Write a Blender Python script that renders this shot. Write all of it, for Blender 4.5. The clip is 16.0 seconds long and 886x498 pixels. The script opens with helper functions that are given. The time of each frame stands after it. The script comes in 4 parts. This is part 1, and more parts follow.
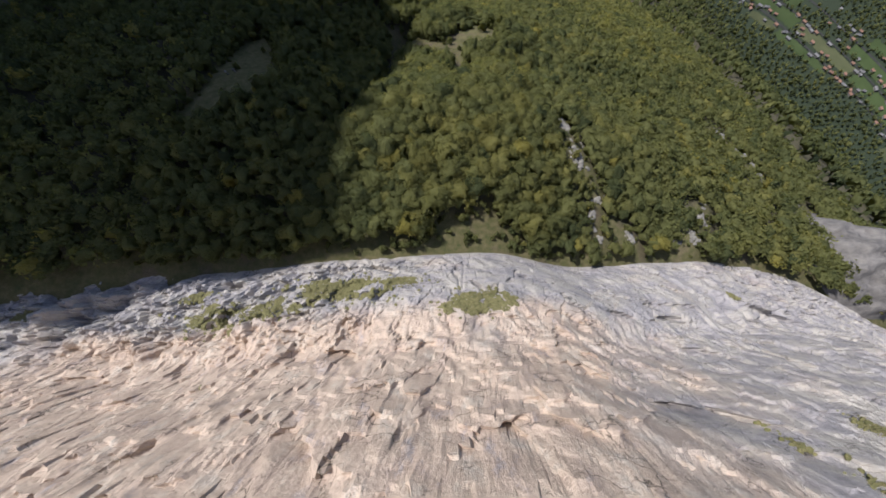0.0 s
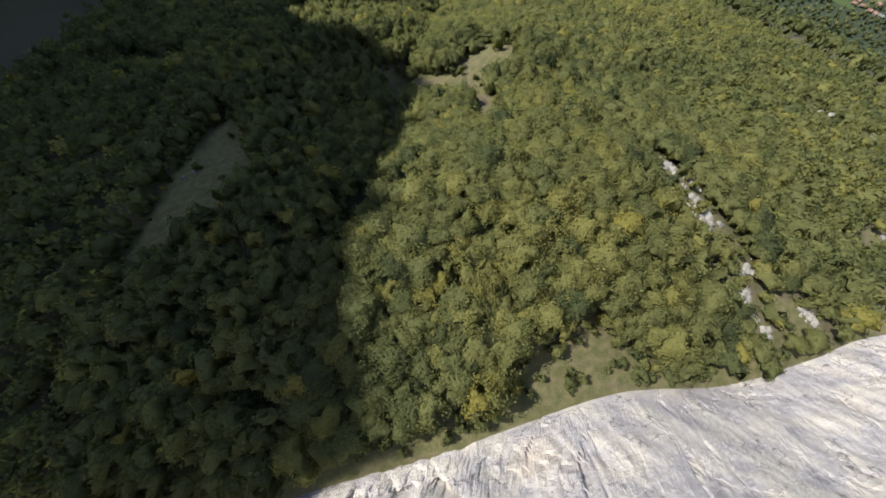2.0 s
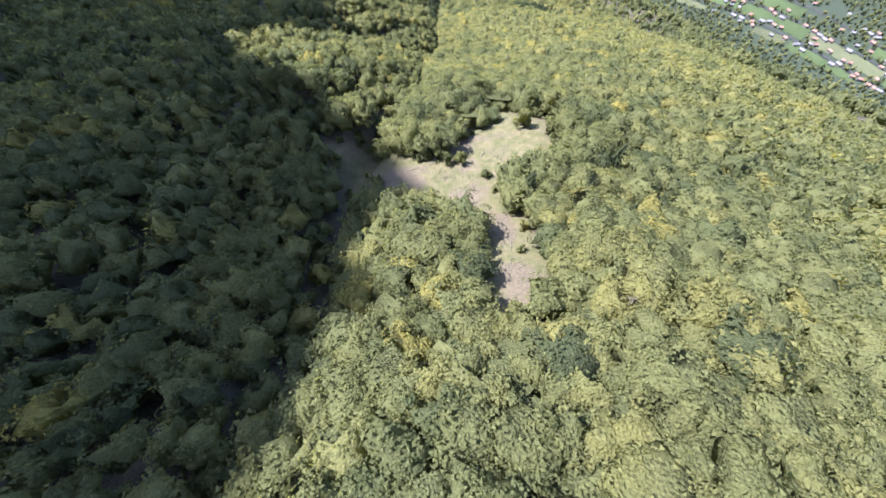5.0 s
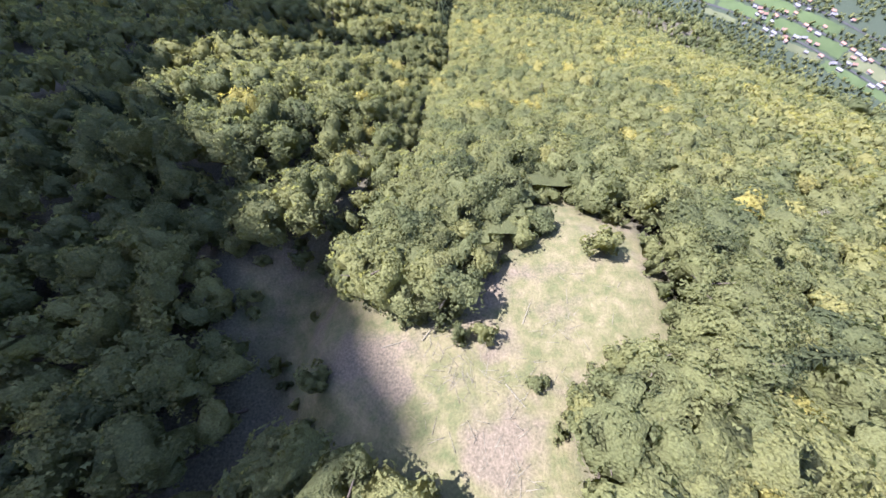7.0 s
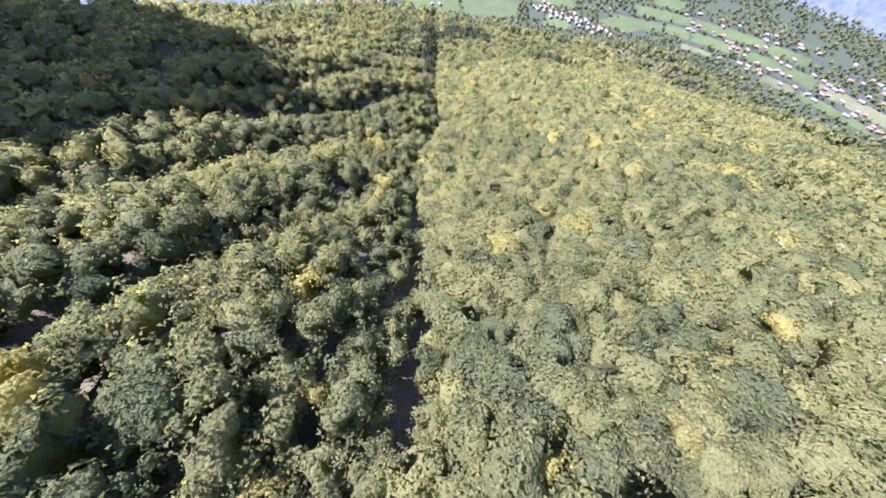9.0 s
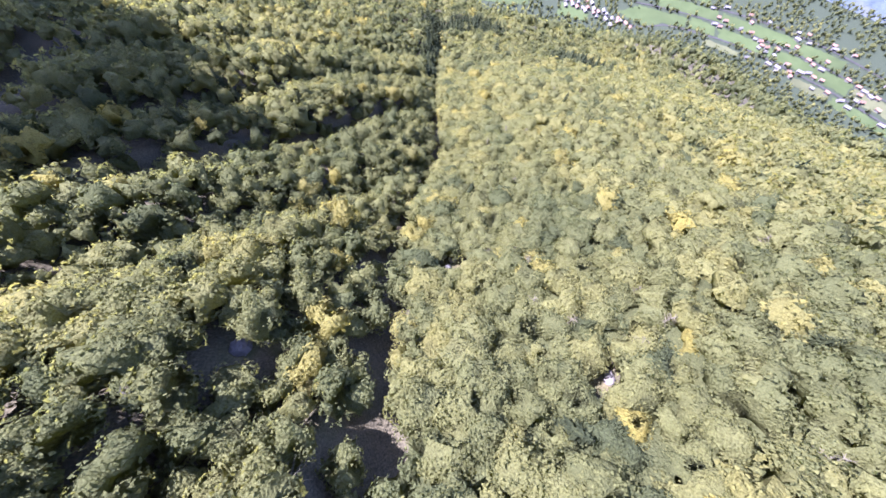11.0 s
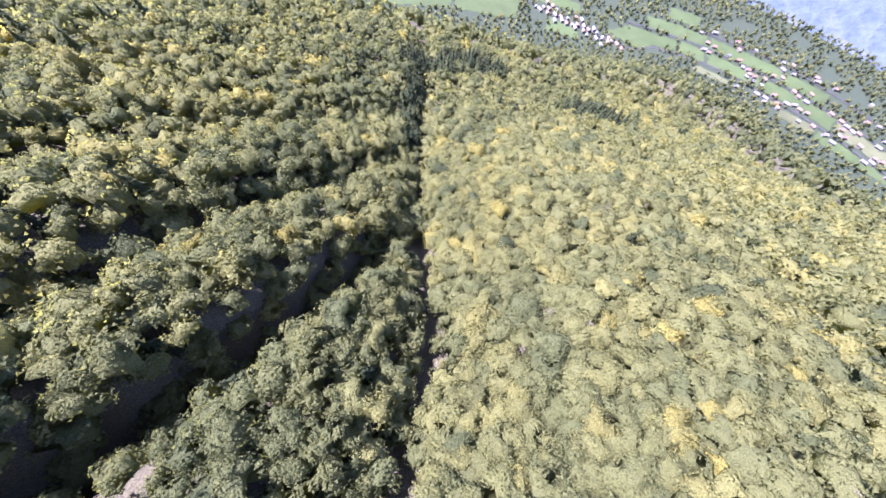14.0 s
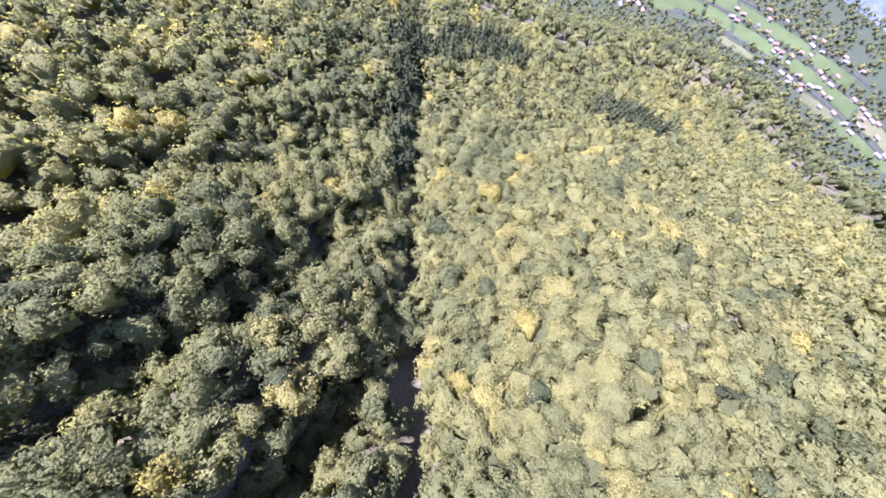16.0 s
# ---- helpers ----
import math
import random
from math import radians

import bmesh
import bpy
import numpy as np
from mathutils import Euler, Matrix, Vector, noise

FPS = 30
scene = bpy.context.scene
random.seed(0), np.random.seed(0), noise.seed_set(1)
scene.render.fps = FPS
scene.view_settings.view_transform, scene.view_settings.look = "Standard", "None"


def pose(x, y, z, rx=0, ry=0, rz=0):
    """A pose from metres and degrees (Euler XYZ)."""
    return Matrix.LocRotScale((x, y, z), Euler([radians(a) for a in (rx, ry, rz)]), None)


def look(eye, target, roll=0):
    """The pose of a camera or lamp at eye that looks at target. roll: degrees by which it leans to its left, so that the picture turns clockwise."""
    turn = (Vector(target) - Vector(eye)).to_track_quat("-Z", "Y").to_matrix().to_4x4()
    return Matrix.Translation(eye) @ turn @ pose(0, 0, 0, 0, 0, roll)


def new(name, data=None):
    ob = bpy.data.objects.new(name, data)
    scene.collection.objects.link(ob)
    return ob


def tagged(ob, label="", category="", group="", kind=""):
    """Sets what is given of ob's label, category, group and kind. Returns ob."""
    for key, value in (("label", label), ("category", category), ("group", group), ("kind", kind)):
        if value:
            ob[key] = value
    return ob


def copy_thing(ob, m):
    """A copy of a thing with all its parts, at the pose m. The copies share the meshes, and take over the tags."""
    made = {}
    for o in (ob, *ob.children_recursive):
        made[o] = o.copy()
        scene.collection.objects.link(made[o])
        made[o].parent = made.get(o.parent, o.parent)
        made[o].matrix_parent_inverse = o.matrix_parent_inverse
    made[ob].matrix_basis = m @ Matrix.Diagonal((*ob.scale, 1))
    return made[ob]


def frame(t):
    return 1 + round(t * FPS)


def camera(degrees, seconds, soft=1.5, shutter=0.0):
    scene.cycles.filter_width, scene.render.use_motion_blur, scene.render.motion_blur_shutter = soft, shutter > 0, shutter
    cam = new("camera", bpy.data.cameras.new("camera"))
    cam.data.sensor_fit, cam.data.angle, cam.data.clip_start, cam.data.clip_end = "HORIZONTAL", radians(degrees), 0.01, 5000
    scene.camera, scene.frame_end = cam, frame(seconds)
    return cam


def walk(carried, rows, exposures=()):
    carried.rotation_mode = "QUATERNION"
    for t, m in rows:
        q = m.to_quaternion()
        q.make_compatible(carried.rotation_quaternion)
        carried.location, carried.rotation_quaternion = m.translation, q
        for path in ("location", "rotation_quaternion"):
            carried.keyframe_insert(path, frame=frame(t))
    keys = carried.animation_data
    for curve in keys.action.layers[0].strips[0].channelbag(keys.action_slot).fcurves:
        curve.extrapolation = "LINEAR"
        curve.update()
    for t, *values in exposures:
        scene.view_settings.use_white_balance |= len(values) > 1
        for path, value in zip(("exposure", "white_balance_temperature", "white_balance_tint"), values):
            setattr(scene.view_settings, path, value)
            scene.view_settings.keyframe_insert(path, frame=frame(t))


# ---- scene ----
cam = camera(109.9, 16.0, soft=1.7)
PATH = [
    (0, -0.08, 0.30, 399.75, 12.47, -0.04, 0.01),
    (0.5, -4.11, 16.03, 388.97, 13.36, 1.80, -2.15),
    (1, -7.80, 32.19, 379.01, 15.87, 2.67, -4.49),
    (1.5, -12.45, 46.54, 367.52, 13.17, 4.04, -5.53),
    (2, -15.08, 60.83, 356.52, 13.96, 5.23, -9.01),
    (2.5, -14.26, 75.91, 347.77, 13.95, 3.24, -9.87),
    (3, -13.54, 91.31, 340.09, 12.88, 3.20, -9.66),
    (3.5, -12.96, 106.70, 332.48, 12.60, 2.38, -11.32),
    (3.7, -12.81, 112.98, 329.59, 12.83, 2.55, -11.17),
    (4.4, -9.40, 130.30, 311.30, 15.40, 2.35, -9.00),
    (5.1, -4.30, 147.60, 291.60, 19.00, 2.10, -6.00),
    (5.8, -0.13, 165.07, 271.59, 21.71, 1.66, -3.61),
    (6, -0.06, 172.08, 268.65, 21.98, 0.15, -2.49),
    (6.5, -1.32, 190.35, 262.15, 19.95, 2.01, -3.44),
    (7, -1.02, 208.39, 256.55, 18.72, 1.73, -3.98),
    (7.5, -1.43, 224.85, 249.66, 17.86, 0.66, -5.16),
    (8, -2.56, 241.37, 241.71, 18.33, 1.13, -6.65),
    (8.5, -3.68, 257.57, 235.68, 16.39, 2.82, -6.73),
    (9, -2.22, 274.39, 228.48, 22.59, 0.36, -6.78),
    (9.2, -1.81, 280.76, 225.78, 21.53, 0.05, -5.75),
    (11.3, 6.18, 347.20, 188.50, 20.29, -0.53, -5.25),
    (11.5, 5.72, 354.30, 185.35, 19.89, 0.38, -5.83),
    (12, 4.50, 372.45, 178.05, 19.39, 1.50, -6.35),
    (12.5, 5.42, 390.60, 171.60, 18.50, 0.47, -7.51),
    (13, 7.64, 408.82, 166.49, 17.57, -2.21, -7.17),
    (13.5, 9.20, 425.70, 160.00, 16.73, -3.04, -5.78),
    (14, 10.35, 442.50, 152.10, 20.61, -4.46, -6.38),
    (14.5, 11.14, 458.38, 144.21, 18.86, -4.53, -5.41),
    (15, 11.56, 473.24, 137.25, 18.58, -4.58, -6.32),
    (15.5, 12.53, 487.76, 131.23, 15.16, -4.69, -6.54),
    (16, 14.78, 502.10, 126.02, 13.39, -6.94, -5.02),
]
EXPOSURES = [(0, 0.4, 6150, 15), (1.5, 0.72, 6500, 12), (2.5, 1.36, 6200, 10), (3.5, 1.95, 5700, 18), (6, 2.48, 5540, 28), (9, 2.66, 5480, 40), (12, 2.78, 5430, 45), (16, 2.78, 5430, 48)]
walk(cam, [(t, pose(x, y, z, a, b, c)) for t, x, y, z, a, b, c in PATH], EXPOSURES)

# ---------------------------------------------------------------- light
SUN_TO = Vector((-0.888, 0.459, 0.0)).normalized()
SUN_UP = radians(55)
world = bpy.data.worlds.new("sky")
scene.world = world
world.use_nodes = True
wn = world.node_tree.nodes
sky = wn.new("ShaderNodeTexSky")
sky.sky_type = 'NISHITA'
sky.sun_disc = False
sky.sun_elevation = SUN_UP
sky.sun_rotation = math.atan2(SUN_TO.x, SUN_TO.y)
wn["Background"].inputs["Strength"].default_value = 0.10
world.node_tree.links.new(sky.outputs["Color"], wn["Background"].inputs["Color"])
sun_data = bpy.data.lights.new("sun", 'SUN')
sun_data.energy = 4.6
sun_data.angle = radians(0.5)
sun_data.color = (1.0, 0.95, 0.86)
sun = new("sun", sun_data)
sun_way = Vector((SUN_TO.x * math.cos(SUN_UP), SUN_TO.y * math.cos(SUN_UP), math.sin(SUN_UP)))
sun.matrix_world = look(sun_way * 900, (0, 0, 0))

# ---------------------------------------------------------------- number helpers
rng = np.random.default_rng(7)


def step(a, b, v):
    """0 at a, 1 at b, smooth between."""
    w = np.clip((np.asarray(v, float) - a) / (b - a), 0, 1)
    return w * w * (3 - 2 * w)


def lattice(ix, iy, seed):
    h = (ix.astype(np.int64) * 374761393 + iy.astype(np.int64) * 668265263 + seed * 1274126177) & 0x7FFFFFFF
    h = ((h ^ (h >> 13)) * 1274126177) & 0x7FFFFFFF
    return ((h ^ (h >> 16)) & 0xFFFF) / 65535.0


def value_noise(x, y, seed=0):
    x, y = np.asarray(x, float), np.asarray(y, float)
    ix, iy = np.floor(x), np.floor(y)
    fx, fy = x - ix, y - iy
    fx, fy = fx * fx * (3 - 2 * fx), fy * fy * (3 - 2 * fy)
    a, b = lattice(ix, iy, seed), lattice(ix + 1, iy, seed)
    c, d = lattice(ix, iy + 1, seed), lattice(ix + 1, iy + 1, seed)
    return (a + (b - a) * fx) * (1 - fy) + (c + (d - c) * fx) * fy


def fbm(x, y, seed=0, octaves=4):
    """Fractal noise, about -1 to 1."""
    total, amp, out = 0.0, 1.0, 0.0
    x, y = np.asarray(x, float), np.asarray(y, float)
    for n in range(octaves):
        out = out + amp * (value_noise(x, y, seed + n) * 2 - 1)
        total += amp
        amp *= 0.5
        x, y = x * 2.03 + 7.1, y * 2.03 - 3.7
    return out / total * 1.6


def cells(x, y, seed):
    """Broken blocks: each cell has a height and a tilt of its own."""
    x, y = np.asarray(x, float), np.asarray(y, float)
    ix, iy = np.floor(x), np.floor(y)
    best, out = np.full(x.shape, 9.0), np.zeros(x.shape)
    for dx in (-1, 0, 1):
        for dy in (-1, 0, 1):
            cx, cy = ix + dx, iy + dy
            px, py = cx + lattice(cx, cy, seed), cy + lattice(cx, cy, seed + 1)
            far = np.hypot(x - px, y - py)
            h = lattice(cx, cy, seed + 2) + (x - px) * (lattice(cx, cy, seed + 3) - 0.5) * 1.5 + (y - py) * (lattice(cx, cy, seed + 4) - 0.5) * 1.5
            out = np.where(far < best, h, out)
            best = np.minimum(best, far)
    return out


def hermite(xs, values, v):
    """Smooth curve through values (first axis along xs), at v."""
    xs = np.asarray(xs, float)
    f = np.asarray(values, float)
    slope = np.gradient(f, xs, axis=0)
    v = np.clip(v, xs[0], xs[-1])
    k = np.clip(np.searchsorted(xs, v) - 1, 0, len(xs) - 2)
    h = xs[k + 1] - xs[k]
    u = (v - xs[k]) / h
    shape = (-1,) + (1,) * (f.ndim - 1)
    u, h = u.reshape(shape) if f.ndim > 1 else u, h.reshape(shape) if f.ndim > 1 else h
    return ((2 * u**3 - 3 * u**2 + 1) * f[k] + (u**3 - 2 * u**2 + u) * h * slope[k]
            + (-2 * u**3 + 3 * u**2) * f[k + 1] + (u**3 - u**2) * h * slope[k + 1])


# ---------------------------------------------------------------- shape of the land
# heights of the forest's roof down the mountain, along seven lines
DOWN = [40, 100, 180, 260, 340, 420, 500, 580, 660]
LINES = [-260, -120, -45, 15, 90, 200, 340]
ROOF = np.array([
    [271, 260, 242, 215, 186, 156, 127, 96, 66],
    [268, 262, 234, 200, 155, 117, 93, 55, 27],
    [269, 267, 212, 194, 145, 86, 66, 26, 5],
    [256, 263, 217, 183, 123, 72, 40, 3, -7],
    [236, 238, 196, 168, 125, 77, 42, -5, -30],
    [212, 191, 163, 137, 102, 58, 18, -28, -62],
    [172, 147, 116, 87, 54, 16, -25, -66, -101]])
CANOPY = 10.0
FLOOR = -400.0
RAVINE_Y = [60, 100, 130, 180, 214, 252, 300, 350, 380, 410, 443, 511, 560, 603, 680]
RAVINE_X = [-75, -52, -42, -38, -36, -14, -7, -8, -8, 1, 12, 17, 22, 28, 36]
FOOT_X = [-400, -192, -146, -105, -58, -9, 27, 65, 135, 191, 230, 300, 420]
FOOT_Y = [8, 13, 19, 20, 25, 30, 33, 28, 33, 33, 26, 0, -50]

# crest of an added ridge, out of view up-sun, to shade the upper forest
SHADE_RIDGE_Y = [0, 60, 118, 154, 211, 254, 314, 394, 430, 444, 454, 464, 478, 498, 518, 560, 590, 620, 650, 672, 692]
SHADE_RIDGE_Z = [250, 458, 632, 738, 862, 930, 940, 912, 922, 916, 886, 842, 782, 738, 696, 684, 700, 714, 710, 690, 300]


def ravine_x(y):
    return hermite(RAVINE_Y, RAVINE_X, np.asarray(y, float))


def foot_y(x):
    return hermite(FOOT_X, FOOT_Y, np.asarray(x, float))


def base(x, y):
    """Bilinear-smooth ground under the forest, before the rest."""
    x, y = np.asarray(x, float), np.asarray(y, float)
    shape = x.shape
    xf, yf = np.clip(x.ravel(), -260, 340), np.clip(y.ravel(), 40, 660)
    rows = np.stack([hermite(DOWN, line, yf) for line in ROOF])
    xs = np.array(LINES, float)
    slope = np.gradient(rows, xs, axis=0)
    k = np.clip(np.searchsorted(xs, xf) - 1, 0, len(xs) - 2)
    h = xs[k + 1] - xs[k]
    u, n = (xf - xs[k]) / h, np.arange(len(xf))
    z = ((2 * u**3 - 3 * u**2 + 1) * rows[k, n] + (u**3 - 2 * u**2 + u) * h * slope[k, n]
         + (-2 * u**3 + 3 * u**2) * rows[k + 1, n] + (u**3 - u**2) * h * slope[k + 1, n])
    return z.reshape(shape) - CANOPY


def rib_distance(x, y):
    best = np.full(np.shape(x), 1e3)
    for run in SCREE[:6]:
        best = np.minimum(best, line_distance(x, y, run))
    return best


def land(x, y):
    """Ground height of the open land, without the cliff."""
    x, y = np.asarray(x, float), np.asarray(y, float)
    z = base(x, y)
    near = step(-420, -250, x) * step(430, 330, x) * step(720, 640, y) * step(20, 60, y)
    # the ravine and the small spurs that run down to it from the sunny-side ridge
    off = x - ravine_x(y)
    z = z - near * 11 * np.exp(-(off / 7.5) ** 2) * step(60, 110, y)
    left = step(-3, -22, off) * step(-190, -110, off) * step(215, 260, y)
    along = y - off
    phase = np.interp(along, [190, 255, 328, 398, 480, 535, 588, 660], range(8))
    p = phase - np.floor(phase)
    p = np.where(p < 0.32, p / 0.64, 0.5 + (p - 0.32) / 1.36)
    tall = np.interp(along, [190, 255, 328, 398, 440, 480, 508, 535, 588, 660], [5, 5, 8, 4, 7, 15, 15, 6, 4, 4])
    # each spur: a broad back, then a steep drop into the gully behind it
    form = np.where(p < 0.5, np.cos(p * 2 * math.pi), 2 * step(0.5, 0.76, p) - 1)
    z = z + near * left * tall * (form - 0.65)
    z = z + near * 1.6 * fbm(x / 34, y / 34, 3)
    # the meadow's far shoulder
    z = z + 7 * np.exp(-((x - 42) / 22) ** 2 - ((y - 222) / 22) ** 2)
    # stony ribs with low growth
    z = z + 6.5 * np.exp(-(rib_distance(x, y) / 13) ** 2)
    # down to the valley floor on the far side and to the right
    z = z + (FLOOR - z) * step(650, 1228, y)
    z = z + (FLOOR - z) * step(335, 984, x)
    # behind the crest the land drops; up-sun of the cliff, an added unseen shade-caster
    crest = ((y - 500) * 95 - (x + 235) * 100) / 138
    z = z + (FLOOR - z) * step(0, 330, crest)
    z = z + (np.interp(y, SHADE_RIDGE_Y, SHADE_RIDGE_Z) + 20 * fbm(x / 40, y / 11, 151, 3) - z) * step(-345, -460, x) * step(-1400, -700, x) * step(-20, 40, y) * step(715, 690, y)
    # the other side of the valley
    r = np.hypot(x - 224, y - 189)
    z = z + step(1483, 2760, r) * (1300 + 240 * fbm(x / 600, y / 600, 11, 5)) * step(-700, 100, x + 0.15 * y)
    return z


def cliff_height(x, y):
    """Mean height of the rock face over the plan."""
    d = foot_y(x) - y
    k = hermite([-260, -200, -130, -70, 0, 50, 135, 220, 420], [0.28, 0.28, 0.38, 0.62, 1.0, 1.05, 0.62, 0.5, 0.4], x)
    low = hermite([-30, 0, 12, 24, 36, 46, 58], [-14, 0, 22, 42, 51, 58, 72], np.clip(d, -30, 58))
    wall = np.clip(d - 34, 0, None) * step(30, 50, d) * (1.5 + 0.5 * (1 - np.clip(k, 0, 1)))
    z = land(x, foot_y(x)) + low * k + wall
    # unseen top carried up to about 850, added to block skylight from behind
    return np.minimum(z, 850 + 8 * fbm(x / 20, y / 20, 5))


def ground(x, y):
    """Ground height everywhere (under the rock face it lies below the rock)."""
    x, y = np.asarray(x, float), np.asarray(y, float)
    d = foot_y(x) - y
    z = land(x, np.maximum(y, foot_y(x) - 2))
    inside = step(0, 12, d) * step(-330, -300, x) * step(400, 380, x)
    return np.where(d > 0, z + (np.maximum(cliff_height(x, y) - 20, z - 3) - z) * inside, z)


# ---------------------------------------------------------------- materials
def material(name, rough=0.85):
    m = bpy.data.materials.new(name)
    m.use_nodes = True
    bsdf = m.node_tree.nodes["Principled BSDF"]
    bsdf.inputs["Roughness"].default_value = rough
    bsdf.inputs["Specular IOR Level"].default_value = 0.25
    return m, m.node_tree.nodes, m.node_tree.links, bsdf


def noise_node(nodes, links, scale, detail=5, rough=0.6, coords="Object", vector=None, stretch=None):
    tex = nodes.new("ShaderNodeTexNoise")
    tex.inputs["Scale"].default_value = scale
    tex.inputs["Detail"].default_value = detail
    tex.inputs["Roughness"].default_value = rough
    co = vector
    if co is None:
        co = nodes.new("ShaderNodeNewGeometry").outputs["Position"]
    if stretch:
        mp = nodes.new("ShaderNodeMapping")
        mp.inputs["Scale"].default_value = stretch[0]
        mp.inputs["Rotation"].default_value = [radians(a) for a in stretch[1]]
        links.new(co, mp.inputs["Vector"])
        co = mp.outputs["Vector"]
    links.new(co, tex.inputs["Vector"])
    return tex.outputs["Fac"]


def ramp(nodes, links, fac, stops):
    r = nodes.new("ShaderNodeValToRGB")
    els = r.color_ramp.elements
    while len(els) < len(stops):
        els.new(0.5)
    for e, (p, c) in zip(els, stops):
        e.position = p
        e.color = (*c, 1) if len(c) == 3 else c
    links.new(fac, r.inputs["Fac"])
    return r.outputs["Color"]


def mix(nodes, links, fac, a, b, kind='MIX'):
    m = nodes.new("ShaderNodeMix")
    m.data_type, m.blend_type = 'RGBA', kind
    for value, socket in ((fac, m.inputs[0]), (a, m.inputs[6]), (b, m.inputs[7])):
        if isinstance(value, (int, float)):
            socket.default_value = value
        elif isinstance(value, tuple):
            socket.default_value = (*value, 1)
        else:
            links.new(value, socket)
    return m.outputs[2]


def maths(nodes, links, op, a, b=0.0):
    m = nodes.new("ShaderNodeMath")
    m.operation = op
    for value, socket in ((a, m.inputs[0]), (b, m.inputs[1])):
        if isinstance(value, (int, float)):
            socket.default_value = value
        else:
            links.new(value, socket)
    return m.outputs[0]


def bump(nodes, links, bsdf, height, strength, distance):
    b = nodes.new("ShaderNodeBump")
    b.inputs["Strength"].default_value = strength
    b.inputs["Distance"].default_value = distance
    links.new(height, b.inputs["Height"])
    links.new(b.outputs["Normal"], bsdf.inputs["Normal"])


LEAF_STOPS = [(0.0, (0.050, 0.068, 0.038)), (0.25, (0.125, 0.146, 0.064)), (0.5, (0.200, 0.212, 0.084)),
              (0.68, (0.265, 0.258, 0.090)), (0.82, (0.310, 0.285, 0.080)), (1.0, (0.320, 0.250, 0.078))]


def leaf_material(name, by_object, shift=0.0, spread=0.5, dim=1.0):
    """Foliage. The tone runs from dark green over yellow-green to autumn colours; it comes with each tree."""
    m, nodes, links, bsdf = material(name, 0.8)
    bsdf.inputs["Specular IOR Level"].default_value = 0.08
    if by_object:
        rnd = nodes.new("ShaderNodeObjectInfo").outputs["Random"]
        tone = maths(nodes, links, 'MULTIPLY_ADD', rnd, spread)
        tone.node.inputs[2].default_value = shift
    else:
        at = nodes.new("ShaderNodeAttribute")
        at.attribute_name = "tone"
        tone = at.outputs["Fac"]
    island = nodes.new("ShaderNodeNewGeometry").outputs["Random Per Island"]
    fine = noise_node(nodes, links, 0.5, 3)
    jitter = maths(nodes, links, 'ADD', maths(nodes, links, 'MULTIPLY', maths(nodes, links, 'SUBTRACT', island, 0.5), 0.07),
                   maths(nodes, links, 'MULTIPLY', maths(nodes, links, 'SUBTRACT', fine, 0.5), 0.12))
    col = ramp(nodes, links, maths(nodes, links, 'ADD', tone, jitter), LEAF_STOPS)
    light = ramp(nodes, links, island, [(0.0, (0.90 * dim,) * 3), (1.0, (1.10 * dim,) * 3)])
    col = mix(nodes, links, 1.0, col, light, 'MULTIPLY')
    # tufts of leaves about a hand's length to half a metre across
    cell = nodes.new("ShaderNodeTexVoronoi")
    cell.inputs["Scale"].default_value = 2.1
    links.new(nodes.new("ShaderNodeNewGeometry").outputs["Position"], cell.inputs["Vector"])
    # leaf-scale speckle in the colour: varied leaves, plus painted shade between them
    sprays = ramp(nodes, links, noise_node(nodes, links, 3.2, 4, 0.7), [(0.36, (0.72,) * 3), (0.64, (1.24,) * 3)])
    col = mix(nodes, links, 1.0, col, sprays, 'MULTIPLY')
    links.new(col, bsdf.inputs["Base Color"])
    tufts = maths(nodes, links, 'SUBTRACT', noise_node(nodes, links, 2.6, 4, 0.7), maths(nodes, links, 'MULTIPLY', cell.outputs["Distance"], 0.9))
    bump(nodes, links, bsdf, tufts, 1.0, 0.46)
    # leaves let some light through
    tr = nodes.new("ShaderNodeBsdfTranslucent")
    links.new(mix(nodes, links, 1.0, col, (1.2, 1.15, 0.7), 'MULTIPLY'), tr.inputs["Color"])
    ms = nodes.new("ShaderNodeMixShader")
    ms.inputs[0].default_value = 0.54
    links.new(bsdf.outputs[0], ms.inputs[1])
    links.new(tr.outputs[0], ms.inputs[2])
    links.new(ms.outputs[0], nodes["Material Output"].inputs["Surface"])
    return m


def plain_material(name, c1, c2, scale, rough=0.85, relief=0.2, distance=0.1, detail=5):
    m, nodes, links, bsdf = material(name, rough)
    n1, n2 = noise_node(nodes, links, scale, detail), noise_node(nodes, links, scale * 0.13, 3)
    col = ramp(nodes, links, n1, [(0.3, c1), (0.7, c2)])
    col = mix(nodes, links, 1.0, col, ramp(nodes, links, n2, [(0.3, (0.75,) * 3), (0.7, (1.2,) * 3)]), 'MULTIPLY')
    links.new(col, bsdf.inputs["Base Color"])
    bump(nodes, links, bsdf, n1, relief, distance)
    return m


